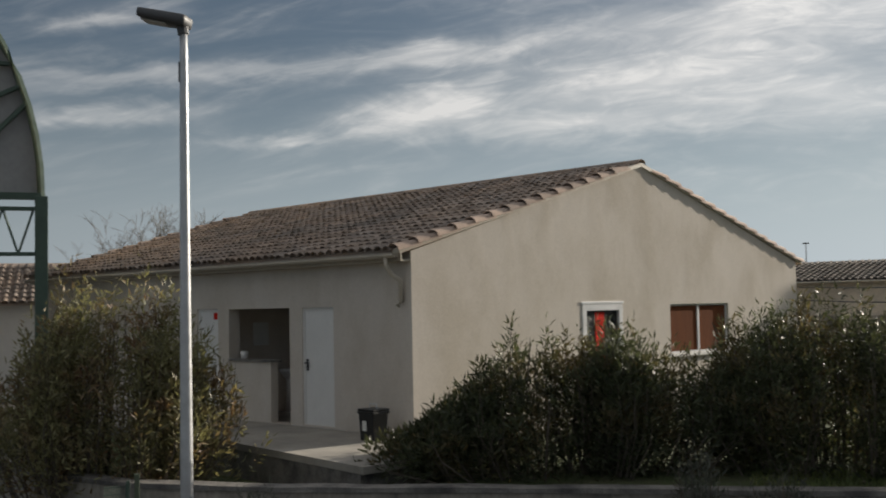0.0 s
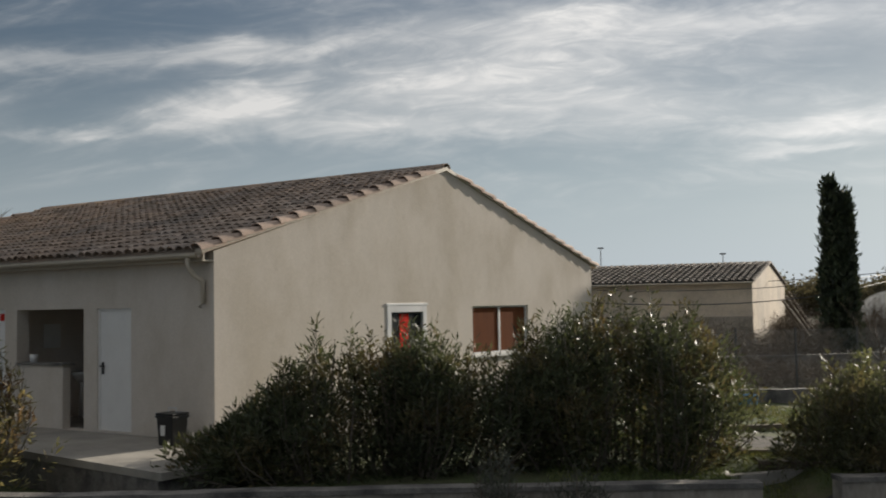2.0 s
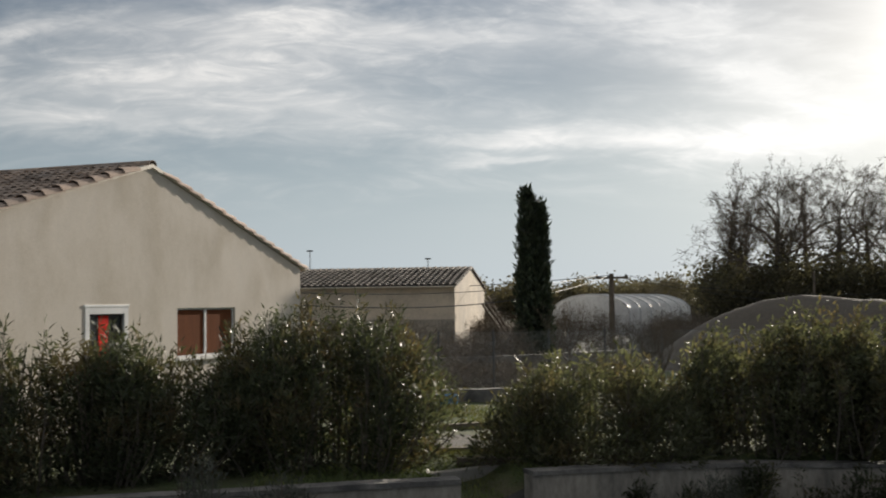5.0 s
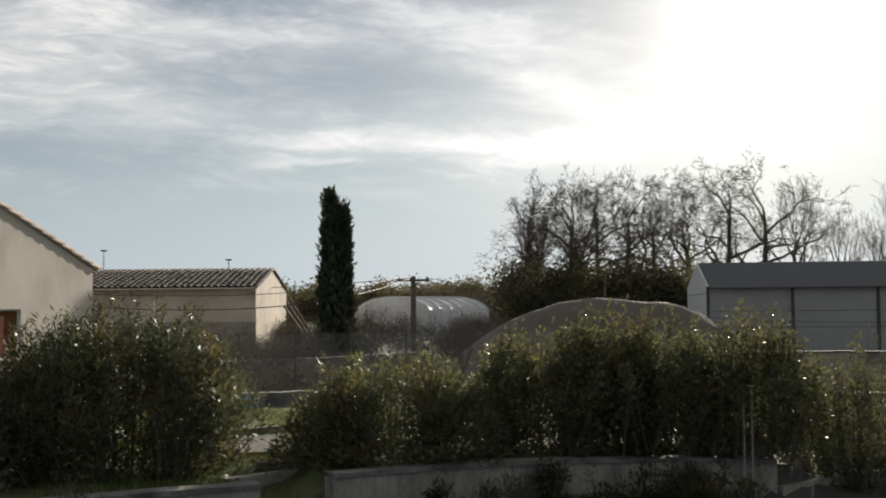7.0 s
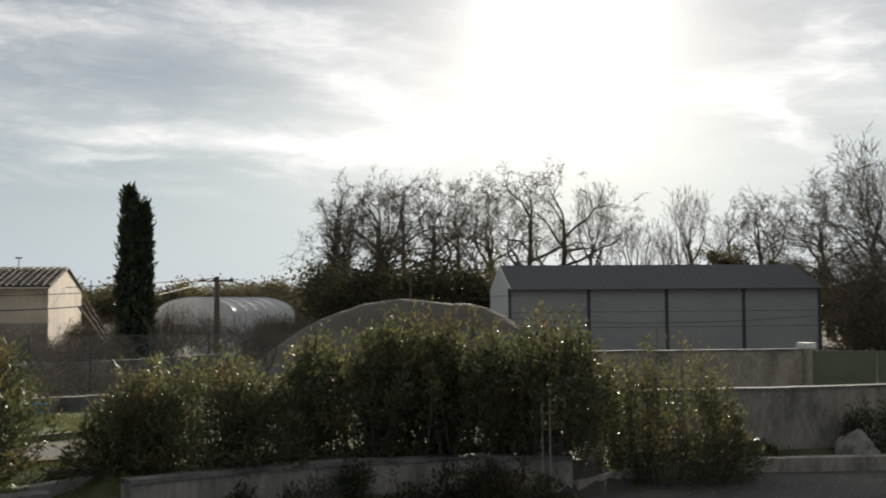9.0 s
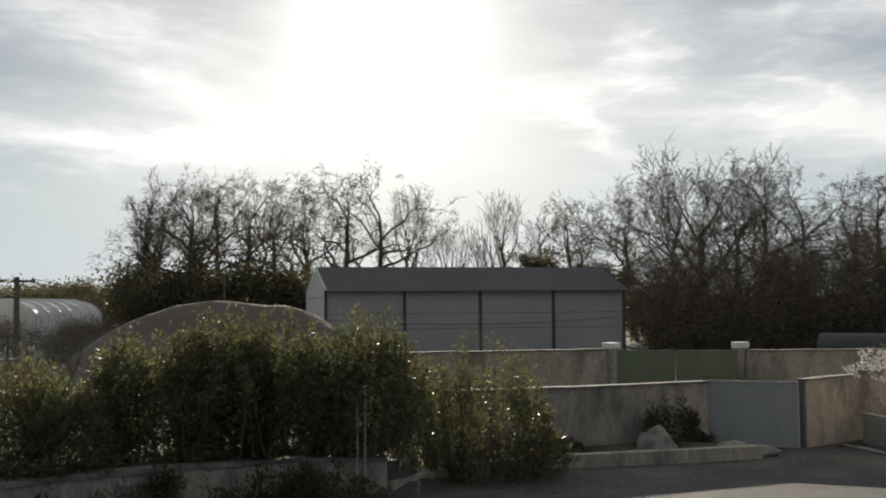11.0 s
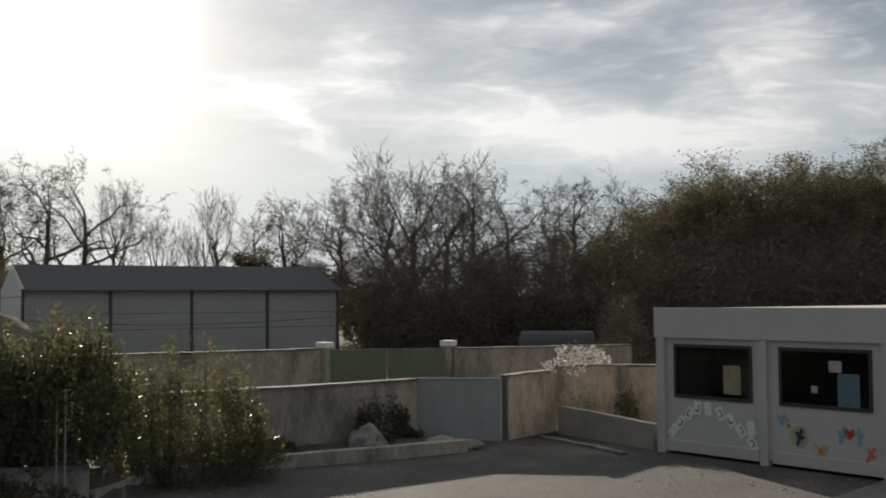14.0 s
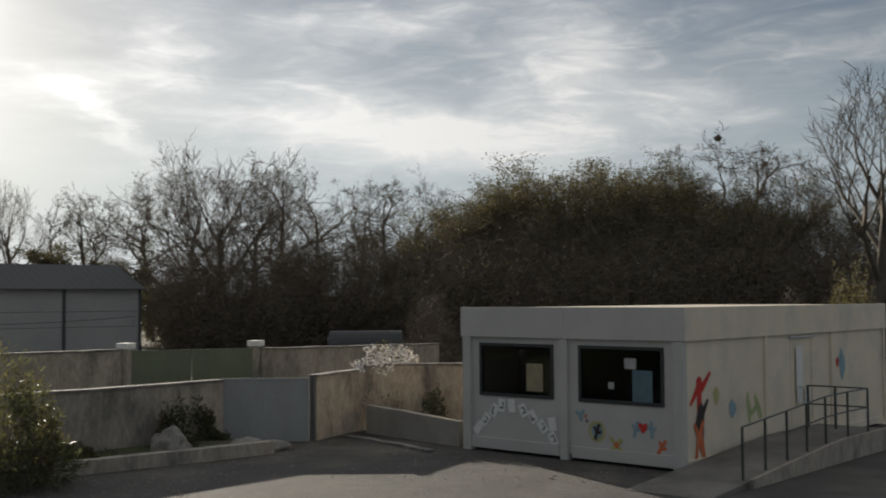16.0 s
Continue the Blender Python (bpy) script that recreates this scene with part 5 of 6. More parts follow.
for i in range(24):
    a = i * math.tau / 24
    gp.verts.new((1.2 * math.cos(a) * (1 + 0.1 * math.sin(3 * a)), 0.75 * math.sin(a), 0))
gp.faces.new(gp.verts)
ob = part("gravel_patch", gp, M["gravel"])
gx, gy = polar(21.3, 17.2)
ob.matrix_world = pose(gx, gy, ground_z(gx, gy) + 0.045, 0, 0, -20)
tagged(ob, "patch of pale grey gravel in the lawn", "path", kind="structure")


def tub(az, dist):
    x, y = polar(az, dist)
    ob = thing("sand_tub", pose(x, y, ground_z(x, y), 0, 0, -az), "faded blue plastic play tub on the grass", "tub")
    bm = bmesh.new()
    ring = [(1.0, 0.0), (1.05, 0.18), (1.1, 0.19), (1.1, 0.215), (1.0, 0.215), (0.94, 0.06)]
    loops = [[bm.verts.new((0.36 * k * math.cos(a) * (1 + 0.06 * math.cos(4 * a)), 0.3 * k * math.sin(a), z)) for a in np.linspace(0, math.tau, 25)[:-1]] for k, z in ring]
    for p, q in zip(loops, loops[1:]):
        for i in range(24):
            bm.faces.new((p[i], p[(i + 1) % 24], q[(i + 1) % 24], q[i]))
    bm.faces.new(loops[-1])
    part("shell", bm, M["blue"], ob, smooth=True)


tub(19.75, 23.6)
fence = thing("wire_fence", pose(0, 0, 0), "chain-link fence on thin galvanised posts behind the garden", "fence")


def fence_at(k):
    return Vector((*polar(11 + k * 2.9, 26.2 + 0.25 * k), 0))


SPANS = 12
for k in range(SPANS + 1):
    p = fence_at(k)
    part("post", tube([p + Vector((0, 0, 0.3)), p + Vector((0, 0, 2.28))], 0.025, 6), M["lamp_grey"], fence)
for z in (0.8, 1.5, 2.22):
    part("wire", tube([fence_at(k) + Vector((0, 0, z)) for k in range(SPANS + 1)], 0.004, 3), M["lamp_grey"], fence)
mesh_v, mesh_f = [], []
for k in range(SPANS):
    p, q = fence_at(k), fence_at(k + 1)
    run, tall, cell = (q - p).length, 1.42, 0.075
    step = (q - p).normalized()
    for i in range(int((run + tall) / cell)):
        for s in (1, -1):
            # a diagonal wire, cut off at both ends of its span
            u0 = i * cell - tall
            lo, hi = max(u0, 0.0), min(u0 + tall, run)
            if hi - lo < 0.02:
                continue
            z0, z1 = (0.8 + lo - u0, 0.8 + hi - u0) if s > 0 else (2.22 - (lo - u0), 2.22 - (hi - u0))
            n = len(mesh_v)
            t = Vector((0, 0, 0.0035))
            a, b = p + step * lo + Vector((0, 0, z0)), p + step * hi + Vector((0, 0, z1))
            mesh_v += [a, a + t, b + t, b]
            mesh_f.append((n, n + 1, n + 2, n + 3))
fm = new("mesh", mesh_of("mesh", mesh_v, mesh_f, M["galv"]))
fm.parent = fence
fm["kind"] = "stuff"

# bin beside the corner of the house
def waste_bin():
    ob = thing("waste_bin", pose(-2.72, 16.55, SLAB, 0, 0, 50) @ Matrix.Diagonal((0.9, 0.88, 0.95, 1)), "black plastic bin with a white label on the terrace", "bin")
    bm = bmesh.new()
    box(bm, (-0.17, -0.2, 0), (0.17, 0.2, 0.44), 0.03)
    for v in bm.verts:
        k = 0.88 + 0.12 * v.co.z / 0.44
        v.co.x, v.co.y = v.co.x * k, v.co.y * k
    body = part("body", bm, M["black"], ob)
    part("rim", boxes(((-0.19, -0.22, 0.43), (0.19, 0.22, 0.465)), bevel=0.012), M["black"], ob)
    bm = boxes(((-0.185, -0.215, 0.467), (0.185, 0.215, 0.51)), bevel=0.02)
    part("lid", bm, M["black"], ob)
    part("label_sheet", boxes(((-0.178, -0.02, 0.16), (-0.172, 0.09, 0.32))), M["paper"], body, "white label sheet")
    part("handle", tube([(0, -0.1, 0.51), (0, -0.09, 0.58), (0, 0.09, 0.58), (0, 0.1, 0.51)], 0.01, 6), M["galv"], ob)


waste_bin()

# inside the wash bay
H2 = HOUSE
basin = thing("washbasin", H2 @ pose(1.5, 5.2, SLAB), "small white washbasin on a pedestal", "washbasin")
part("pedestal", tube([(0, 0, 0), (0, 0, 0.6), (0, 0, 0.72)], [0.09, 0.07, 0.1], 12), M["white"], basin, smooth=True)
part("bowl", tube([(0, 0, 0.68), (0, 0, 0.8), (0, 0, 0.85)], [0.12, 0.2, 0.22], 16), M["white"], basin, smooth=True)
poster = part("poster", boxes(((0.84, 5.485, 2.27), (1.2, 5.497, 2.72))), M["paper"])
poster.matrix_world = H2
tagged(poster, "pale blue printed notice on the bay wall", "poster")
cup = part("cup", tube([(0.1, 4.72, 2.06), (0.1, 4.72, 2.2)], [0.06, 0.075], 12), M["white"], smooth=True)
cup.matrix_world = H2
tagged(cup, "white cup standing on the half wall", "cup")

# green mesh panel at the foot of the lamp
qx, qy = polar(-22.0, 13.0)
gpanel = thing("green_panel", pose(qx, qy, 0, 0, 0, 20), "short green mesh fence end with its post", "fence")
part("post", boxes(((0.12, -0.03, -0.1), (0.18, 0.03, 1.12)), bevel=0.008), M["gate_green"], gpanel)
part("post", boxes(((0.03, -0.03, -0.1), (0.07, 0.03, 1.05)), bevel=0.008), M["green_steel"], gpanel)
for i in range(10):
    part("bar", tube([(-0.2 + i * 0.025, 0, 0), (-0.2 + i * 0.025, 0, 1.0)], 0.004, 4), M["green_steel"], gpanel)
for i in range(12):
    part("bar", tube([(-0.22, 0.004, 0.1 + i * 0.08), (0.05, 0.004, 0.1 + i * 0.08)], 0.004, 4), M["green_steel"], gpanel)

# plants by the yard
bush("shrub", 19.75, 10.5, (1.5, 0.8, 1.25), "small loose shrub before the yard wall", leaves=3200, seed=41, length=0.09, width=0.03, open_form=True)
bush("shrub", 16.4, 11.9, (1.6, 0.9, 0.5), "low dark shrub in the planted bed", leaves=4000, seed=42, length=0.08, width=0.03, material="leaf_dark")
bush("shrub", 17.2, 11.6, (1.4, 0.8, 0.4), "low dark shrub in the planted bed", leaves=3000, seed=43, length=0.08, width=0.03, material="leaf_dark")
flower = bush("blossom_bush", 24.42, 7.8, (2.5, 1.1, 1.95), "straggling shrub covered in white blossom over the wall", leaves=3500, seed=44, length=0.07, width=0.025, material="leaf_dark")
r = np.random.default_rng(45)
fc = [(x * 1.3, y * 0.5, 1.35 + 0.55 * (1 - x * x) * r.uniform(0.3, 1)) for x, y in zip(r.uniform(-1, 1, 260), r.uniform(-1, 1, 260))]
fo = new("blossom", leaf_mesh("blossom", np.repeat(fc, 4, 0) + r.normal(size=(1040, 3)) * 0.03, r.normal(size=(1040, 3)), 0.06, 0.06, M["blossom"], r))
fo.parent = flower
fo["kind"] = "stuff"

bush("shrub", 23.75, 6.5, (1.3, 0.5, 1.15), "thin dark shrub between the low wall and the yard wall", leaves=1300, seed=46, length=0.08, width=0.03, open_form=True)

# things before the wood
tx, ty = polar(71.2, 46)
tank = part("tank", tube([(-1.6, 0, 0.9), (-1.5, 0, 0.9), (1.5, 0, 0.9), (1.6, 0, 0.9)], [0.45, 0.7, 0.7, 0.45], 20), M["shedroof"], smooth=False)
tank.matrix_world = pose(tx, ty, 0.05, 0, 0, -72)
tagged(tank, "rusty dark cylindrical tank lying by the wood", "tank")
reeds = bush("reed_clump", *polar(74.6, 38), (3.4, 1.5, 3.2), "tall dry pale reed clump before the wood", "reeds", "twig", 7000, 0.34, 0.025, seed=51)
bush("blossom_bush", *polar(95.8, 36), (4.2, 2.0, 4.0), "tall shrub with pale yellow catkins behind the cabin", leaves=9000, length=0.10, width=0.05, material="leaf_olive", seed=52)
bush("reed_clump", *polar(93.0, 37), (1.2, 0.8, 3.6), "tall dry pale reed clump before the wood", "reeds", "twig", 2500, 0.34, 0.025, seed=53)
nest = bmesh.new()
bmesh.ops.create_icosphere(nest, subdivisions=3, radius=0.2)
for v in nest.verts:
    v.co *= 1 + 0.4 * noise.noise(v.co * 9)
ob = part("nest", nest, M["bark"])
ob.matrix_world = pose(*polar(89.6, 67.5), EYE[2] + 0.143 * 67.5)
tagged(ob, "dark bird's nest of twigs high in a bare tree", "nest")

# grass of the terrace
r = np.random.default_rng(61)
n = 34000
az, ds = np.radians(r.uniform(10, 28, n)), r.uniform(13.2, 24.5, n)
gxy = np.stack([ds * np.sin(az), ds * np.cos(az)], 1)
keep = [noise.noise((x * 0.5, y * 0.5, 4)) > -0.18 and (x - gx) ** 2 / 1.3 + (y - gy) ** 2 / 0.5 > 1 for x, y in gxy]
gxy = gxy[np.array(keep)]
gz = np.array([ground_z(x, y) for x, y in gxy])
blades = leaf_mesh("grass", np.c_[gxy, gz], r.normal(size=(len(gz), 3)) * 0.45 + (0, 0, 1), 0.09, 0.012, M["grass"], r)
tagged(new("grass", blades), "short uneven winter grass on the terrace", "grass", kind="stuff")

# stakes in the hedge, poles leaning on the barn
for k, (a, z) in enumerate(((45.7, 1.6), (46.1, 1.75))):
    x, y = polar(a, 16.1)
    ob = part("stake", tube([(x, y, ground_z(x, y) - 0.1), (x, y, z)], 0.013, 6), M["oldwall"])
    tagged(ob, "thin galvanised stake standing before the hedge", "stake", "hedge stakes")
for k in range(3):
    a = Vector((19.6 + 0.5 * k, 47.3 + 0.9 * k, 0.3))
    ob = part("leaning_pole", tube([a + Vector((1.1, -0.9, 0)), a + Vector((-0.35, 0.25, 2.6 + 0.2 * k))], 0.06, 6), M["wood"])
    tagged(ob, "weathered wooden pole leaning on the barn gable", "pole", "leaning poles")
bush("dry_vine", 20.2, 48.5, (1.6, 1.2, 2.9), "dry leafless vine against the barn gable", "vine", "twig", 3500, 0.3, 0.02, seed=71)
for k, (a, d) in enumerate(((31.0, 15.0), (36.5, 15.5), (41.5, 15.6), (44.5, 15.5))):
    bush("trailing_plant", *polar(a, d), (1.5, 0.6, 0.75), "dark straggling plants at the foot of the wall", "plant", "oleander", 2600, 0.10, 0.025, turn=-a, seed=80 + k, group="plants along the wall")
for az_, d, size, sd in ((9.2, 12.35, (2.2, 0.8, 1.35), 91), (-15.2, 12.7, (0.9, 0.5, 1.0), 92), (33.0, 13.6, (1.3, 0.6, 0.95), 93)):
    bush("lavender", *polar(az_, d), size, "grey-green straggling lavender before the garden wall", "plant", "lavender", 5200 if size[0] > 1.5 else 1600, 0.13, 0.012, turn=-az_, seed=sd, group="plants along the wall", open_form=True)
# ---- papers and paintings on the cabin ----
COLOURS = {"yellow": (0.46, 0.44, 0.2), "sky": (0.24, 0.36, 0.42), "scarlet": (0.55, 0.035, 0.025), "dark": (0.04, 0.03, 0.03), "orange": (0.6, 0.16, 0.06), "green": (0.40, 0.44, 0.22), "ochre": (0.3, 0.26, 0.16), "teal": (0.10, 0.17, 0.20), "grey": (0.36, 0.36, 0.35)}
for key, val in COLOURS.items():
    M["art_" + key] = mat("poster_paint_" + key, val, 0.7, 0.2, 6, 60, 0.0)


def flat_shape(points, name, material, label, side, at, turn=0.0, category="painting", lift=0.006, group=""):
    """A thin painted or paper shape laid on the cabin's front (x = 0) or side (y = 0). Points are (across, up)."""
    bm = bmesh.new()
    c, s = math.cos(radians(turn)), math.sin(radians(turn))
    out = []
    for p, q in points:
        a, z = p * c - q * s + at[0], p * s + q * c + at[1]
        out.append((-lift, a, z) if side == "front" else (a, -lift, z))
    f = bm.faces.new([bm.verts.new(v) for v in out])
    e = bmesh.ops.extrude_face_region(bm, geom=[f])
    bmesh.ops.translate(bm, vec=(-0.002, 0, 0) if side == "front" else (0, -0.002, 0), verts=[v for v in e["geom"] if isinstance(v, bmesh.types.BMVert)])
    ob = part(name, bm, material)
    ob.matrix_world = CABIN
    return tagged(ob, label, category, group)


def rect(w, h):
    return [(-w / 2, -h / 2), (w / 2, -h / 2), (w / 2, h / 2), (-w / 2, h / 2)]


def blob(w, h, k=14, wob=0.15, ph=0.0):
    return [(w / 2 * math.cos(a) * (1 + wob * math.sin(3 * a + ph)), h / 2 * math.sin(a) * (1 + wob * math.cos(4 * a + ph))) for a in np.linspace(0, math.tau, k + 1)[:-1]]


# an arch of lettered sheets under the far window
ARCH = [(4.5, 0.44, 40), (4.31, 0.61, 36), (4.1, 0.8, 30), (3.91, 0.91, 6), (3.67, 0.91, -6), (3.39, 0.84, -24), (3.17, 0.74, -32), (2.94, 0.57, -38), (2.72, 0.63, -12), (2.70, 0.36, -30)]
for i, (a, z, turn) in enumerate(ARCH):
    flat_shape(rect(0.17, 0.25), "paper_sheet", M["paper"], "white paper sheet with a cut-out letter", "front", (a, z), turn, "paper", 0.006 + 0.004 * (i % 2), "arch of papers")
    if i not in (0, 4, 8):
        c, q = math.cos(radians(turn)), math.sin(radians(turn))
        for w, h, x, y in ((0.022, 0.13, 0.035 * (-1) ** i, 0.0), (0.08, 0.02, 0.0, 0.055 * (-1) ** (i // 2)), (0.06, 0.02, 0.0, -0.05)):
            flat_shape(rect(w, h), "letter_bar", M["lamp_grey"], "dark bar of a letter on paper", "front", (a + x * c - y * q, z + x * q + y * c), turn, "letter", 0.0135 + 0.003 * (h < 0.05) + 0.003 * (y < 0), "letter bars")
# sheets on the window panes; grey puts the dimness behind glass into white paper
for w, h, a, z, mt, lb in ((0.38, 0.52, 3.12, 1.47, "art_ochre", "yellowed notice on the window"), (0.24, 0.19, 1.03, 1.80, "art_grey", "white sheet taped to the window"),
                           (0.12, 0.12, 1.43, 1.4, "art_grey", "small white sheet on the window"), (0.40, 0.56, 0.79, 1.41, "art_teal", "faded blue poster on the window")):
    flat_shape(rect(w, h), "window_sheet", M[mt], lb, "front", (a, z), 0, "paper", 0.003)
# painted figures below the near window
def ring(w, h, thick):
    """A closed painted band."""
    out = [(w / 2 * math.cos(a), h / 2 * math.sin(a)) for a in np.linspace(0, math.tau - 0.02, 20)]
    return out + [(x * (1 - thick), y * (1 - thick)) for x, y in out[::-1]]


def petals(w, h, k):
    return [(w / 2 * math.cos(a) * (0.62 + 0.38 * math.cos(k * a)), h / 2 * math.sin(a) * (0.62 + 0.38 * math.cos(k * a))) for a in np.linspace(0, math.tau, 41)[:-1]]


heart = [(0.0, -0.11), (0.08, -0.03), (0.10, 0.04), (0.06, 0.08), (0.0, 0.04), (-0.06, 0.08), (-0.10, 0.04), (-0.08, -0.03)]
sprig = [(-0.02, -0.16), (0.04, -0.15), (0.03, -0.02), (0.09, 0.06), (0.05, 0.09), (0.02, 0.04), (0.0, 0.15), (-0.06, 0.14), (-0.04, 0.02), (-0.10, 0.04), (-0.10, -0.01), (-0.03, -0.05)]
for pts, a, z, mt, turn, lift, lb in (
        (petals(0.24, 0.26, 3), 2.09, 0.85, "art_sky", 20, 0.006, "pale blue painted flower shape"), (ring(0.07, 0.07, 0.5), 1.97, 0.83, "art_orange", 0, 0.006, "small orange painted ring"),
        (ring(0.06, 0.06, 0.5), 1.95, 0.74, "art_dark", 0, 0.006, "small dark painted ring"), (ring(0.36, 0.38, 0.32), 1.74, 0.57, "art_yellow", 0, 0.006, "yellow painted ring"),
        (blob(0.24, 0.26, 16, 0.05), 1.74, 0.57, "art_sky", 0, 0.003, "pale blue painted disc in a ring"), (sprig, 1.74, 0.57, "art_dark", 10, 0.010, "dark painted shape in a ring"),
        (petals(0.42, 0.34, 4), 1.33, 0.36, "art_yellow", 45, 0.006, "yellow painted flower shape"), (blob(0.11, 0.11), 1.33, 0.36, "art_orange", 0, 0.010, "orange painted centre of a flower"),
        (sprig, 0.94, 0.67, "art_sky", 8, 0.006, "pale blue painted shape beside a heart"), (heart, 0.79, 0.71, "art_scarlet", 0, 0.006, "red painted heart"),
        (sprig, 0.63, 0.68, "art_sky", -12, 0.006, "pale blue painted shape beside a heart"), (sprig, 0.43, 0.40, "art_orange", 25, 0.006, "orange painted shape")):
    flat_shape(pts, "painting", M[mt], lb + " on the panel", "front", (a, z), turn, "painting", lift, "wall paintings")
# painted shapes on the long side
red_form = [(-0.05, -0.5), (0.08, -0.48), (0.12, 0.1), (0.2, 0.15), (0.46, 0.42), (0.43, 0.47), (0.14, 0.28), (0.12, 0.36), (0.02, 0.4), (-0.06, 0.34), (-0.06, 0.24), (-0.3, -0.06), (-0.26, -0.1), (-0.03, 0.08)]
flat_shape(red_form, "painting", M["art_scarlet"], "red painted abstract shape near the corner", "side", (0.50, 1.2), 0)
dark_form = [(-0.06, -0.45), (0.1, -0.4), (0.14, 0.05), (0.3, 0.3), (0.26, 0.34), (0.1, 0.2), (0.05, 0.28), (-0.06, 0.22), (-0.2, -0.15), (-0.14, -0.2)]
flat_shape(dark_form, "painting", M["art_dark"], "dark painted abstract shape near the corner", "side", (0.56, 0.86), 0, lift=0.010)
orange_form = [(-0.16, -0.4), (-0.08, -0.4), (0.02, -0.1), (0.14, -0.36), (0.24, -0.34), (0.12, 0.1), (0.22, 0.3), (0.12, 0.32), (0.0, 0.12), (-0.12, 0.3), (-0.18, 0.24), (-0.06, 0.02)]
flat_shape(orange_form, "painting", M["art_orange"], "orange painted abstract shape near the corner", "side", (0.49, 0.52), 0, lift=0.014)
for w, h, a, z, mt, ph in ((0.22, 0.3, 1.15, 1.22, "art_yellow", 0), (0.26, 0.32, 1.75, 0.95, "art_sky", 2), (0.16, 0.6, 2.4, 0.9, "art_green", 1), (0.16, 0.6, 2.78, 0.9, "art_green", 3), (0.4, 0.12, 2.6, 0.85, "art_green", 2),
                           (0.34, 0.62, 6.85, 1.5, "art_sky", 1), (0.14, 0.2, 6.6, 1.55, "art_scarlet", 0)):
    flat_shape(blob(w, h, 14, 0.18, ph), "painting", M[mt], "bright child's painting on the cabin side", "side", (a, z), ph * 10, "painting", 0.006, "wall paintings")
for w, h, a, z in ((0.3, 0.85, 4.62, 1.55), (0.26, 0.32, 4.62, 1.0), (0.26, 0.3, 4.98, 0.97)):
    flat_shape(rect(w, h), "notice", M["paper"], "white notice sheet on the door", "side", (a, z), 0, "paper", 0.03, "door notices")
# ---- trees ----
def limb(store, p, d, length, radius, sides, r, steps=4, wander=0.25, lift=0.1):
    """Adds one bent tapered limb to store (verts, faces); returns points along it."""
    verts, faces = store
    pts, rad = [Vector(p)], [radius]
    d = Vector(d).normalized()
    for i in range(steps):
        d = (d + Vector(r.normal(size=3)) * wander + Vector((0, 0, lift))).normalized()
        pts.append(pts[-1] + d * length / steps)
        rad.append(radius * (1 - 0.72 * (i + 1) / steps))
    first = len(verts)
    for i, q in enumerate(pts):
        t = (pts[min(i + 1, steps)] - pts[max(i - 1, 0)]).normalized()
        a = t.cross(Vector((0.3, 0.1, 1)) if abs(t.z) < 0.9 else Vector((1, 0, 0))).normalized()
        b = t.cross(a)
        for k in range(sides):
            w = k * math.tau / sides
            verts.append(q + rad[i] * (math.cos(w) * a + math.sin(w) * b))
    for i in range(steps):
        for k in range(sides):
            u, v = first + i * sides, first + (i + 1) * sides
            faces.append((u + k, u + (k + 1) % sides, v + (k + 1) % sides, v + k))
    return pts, rad


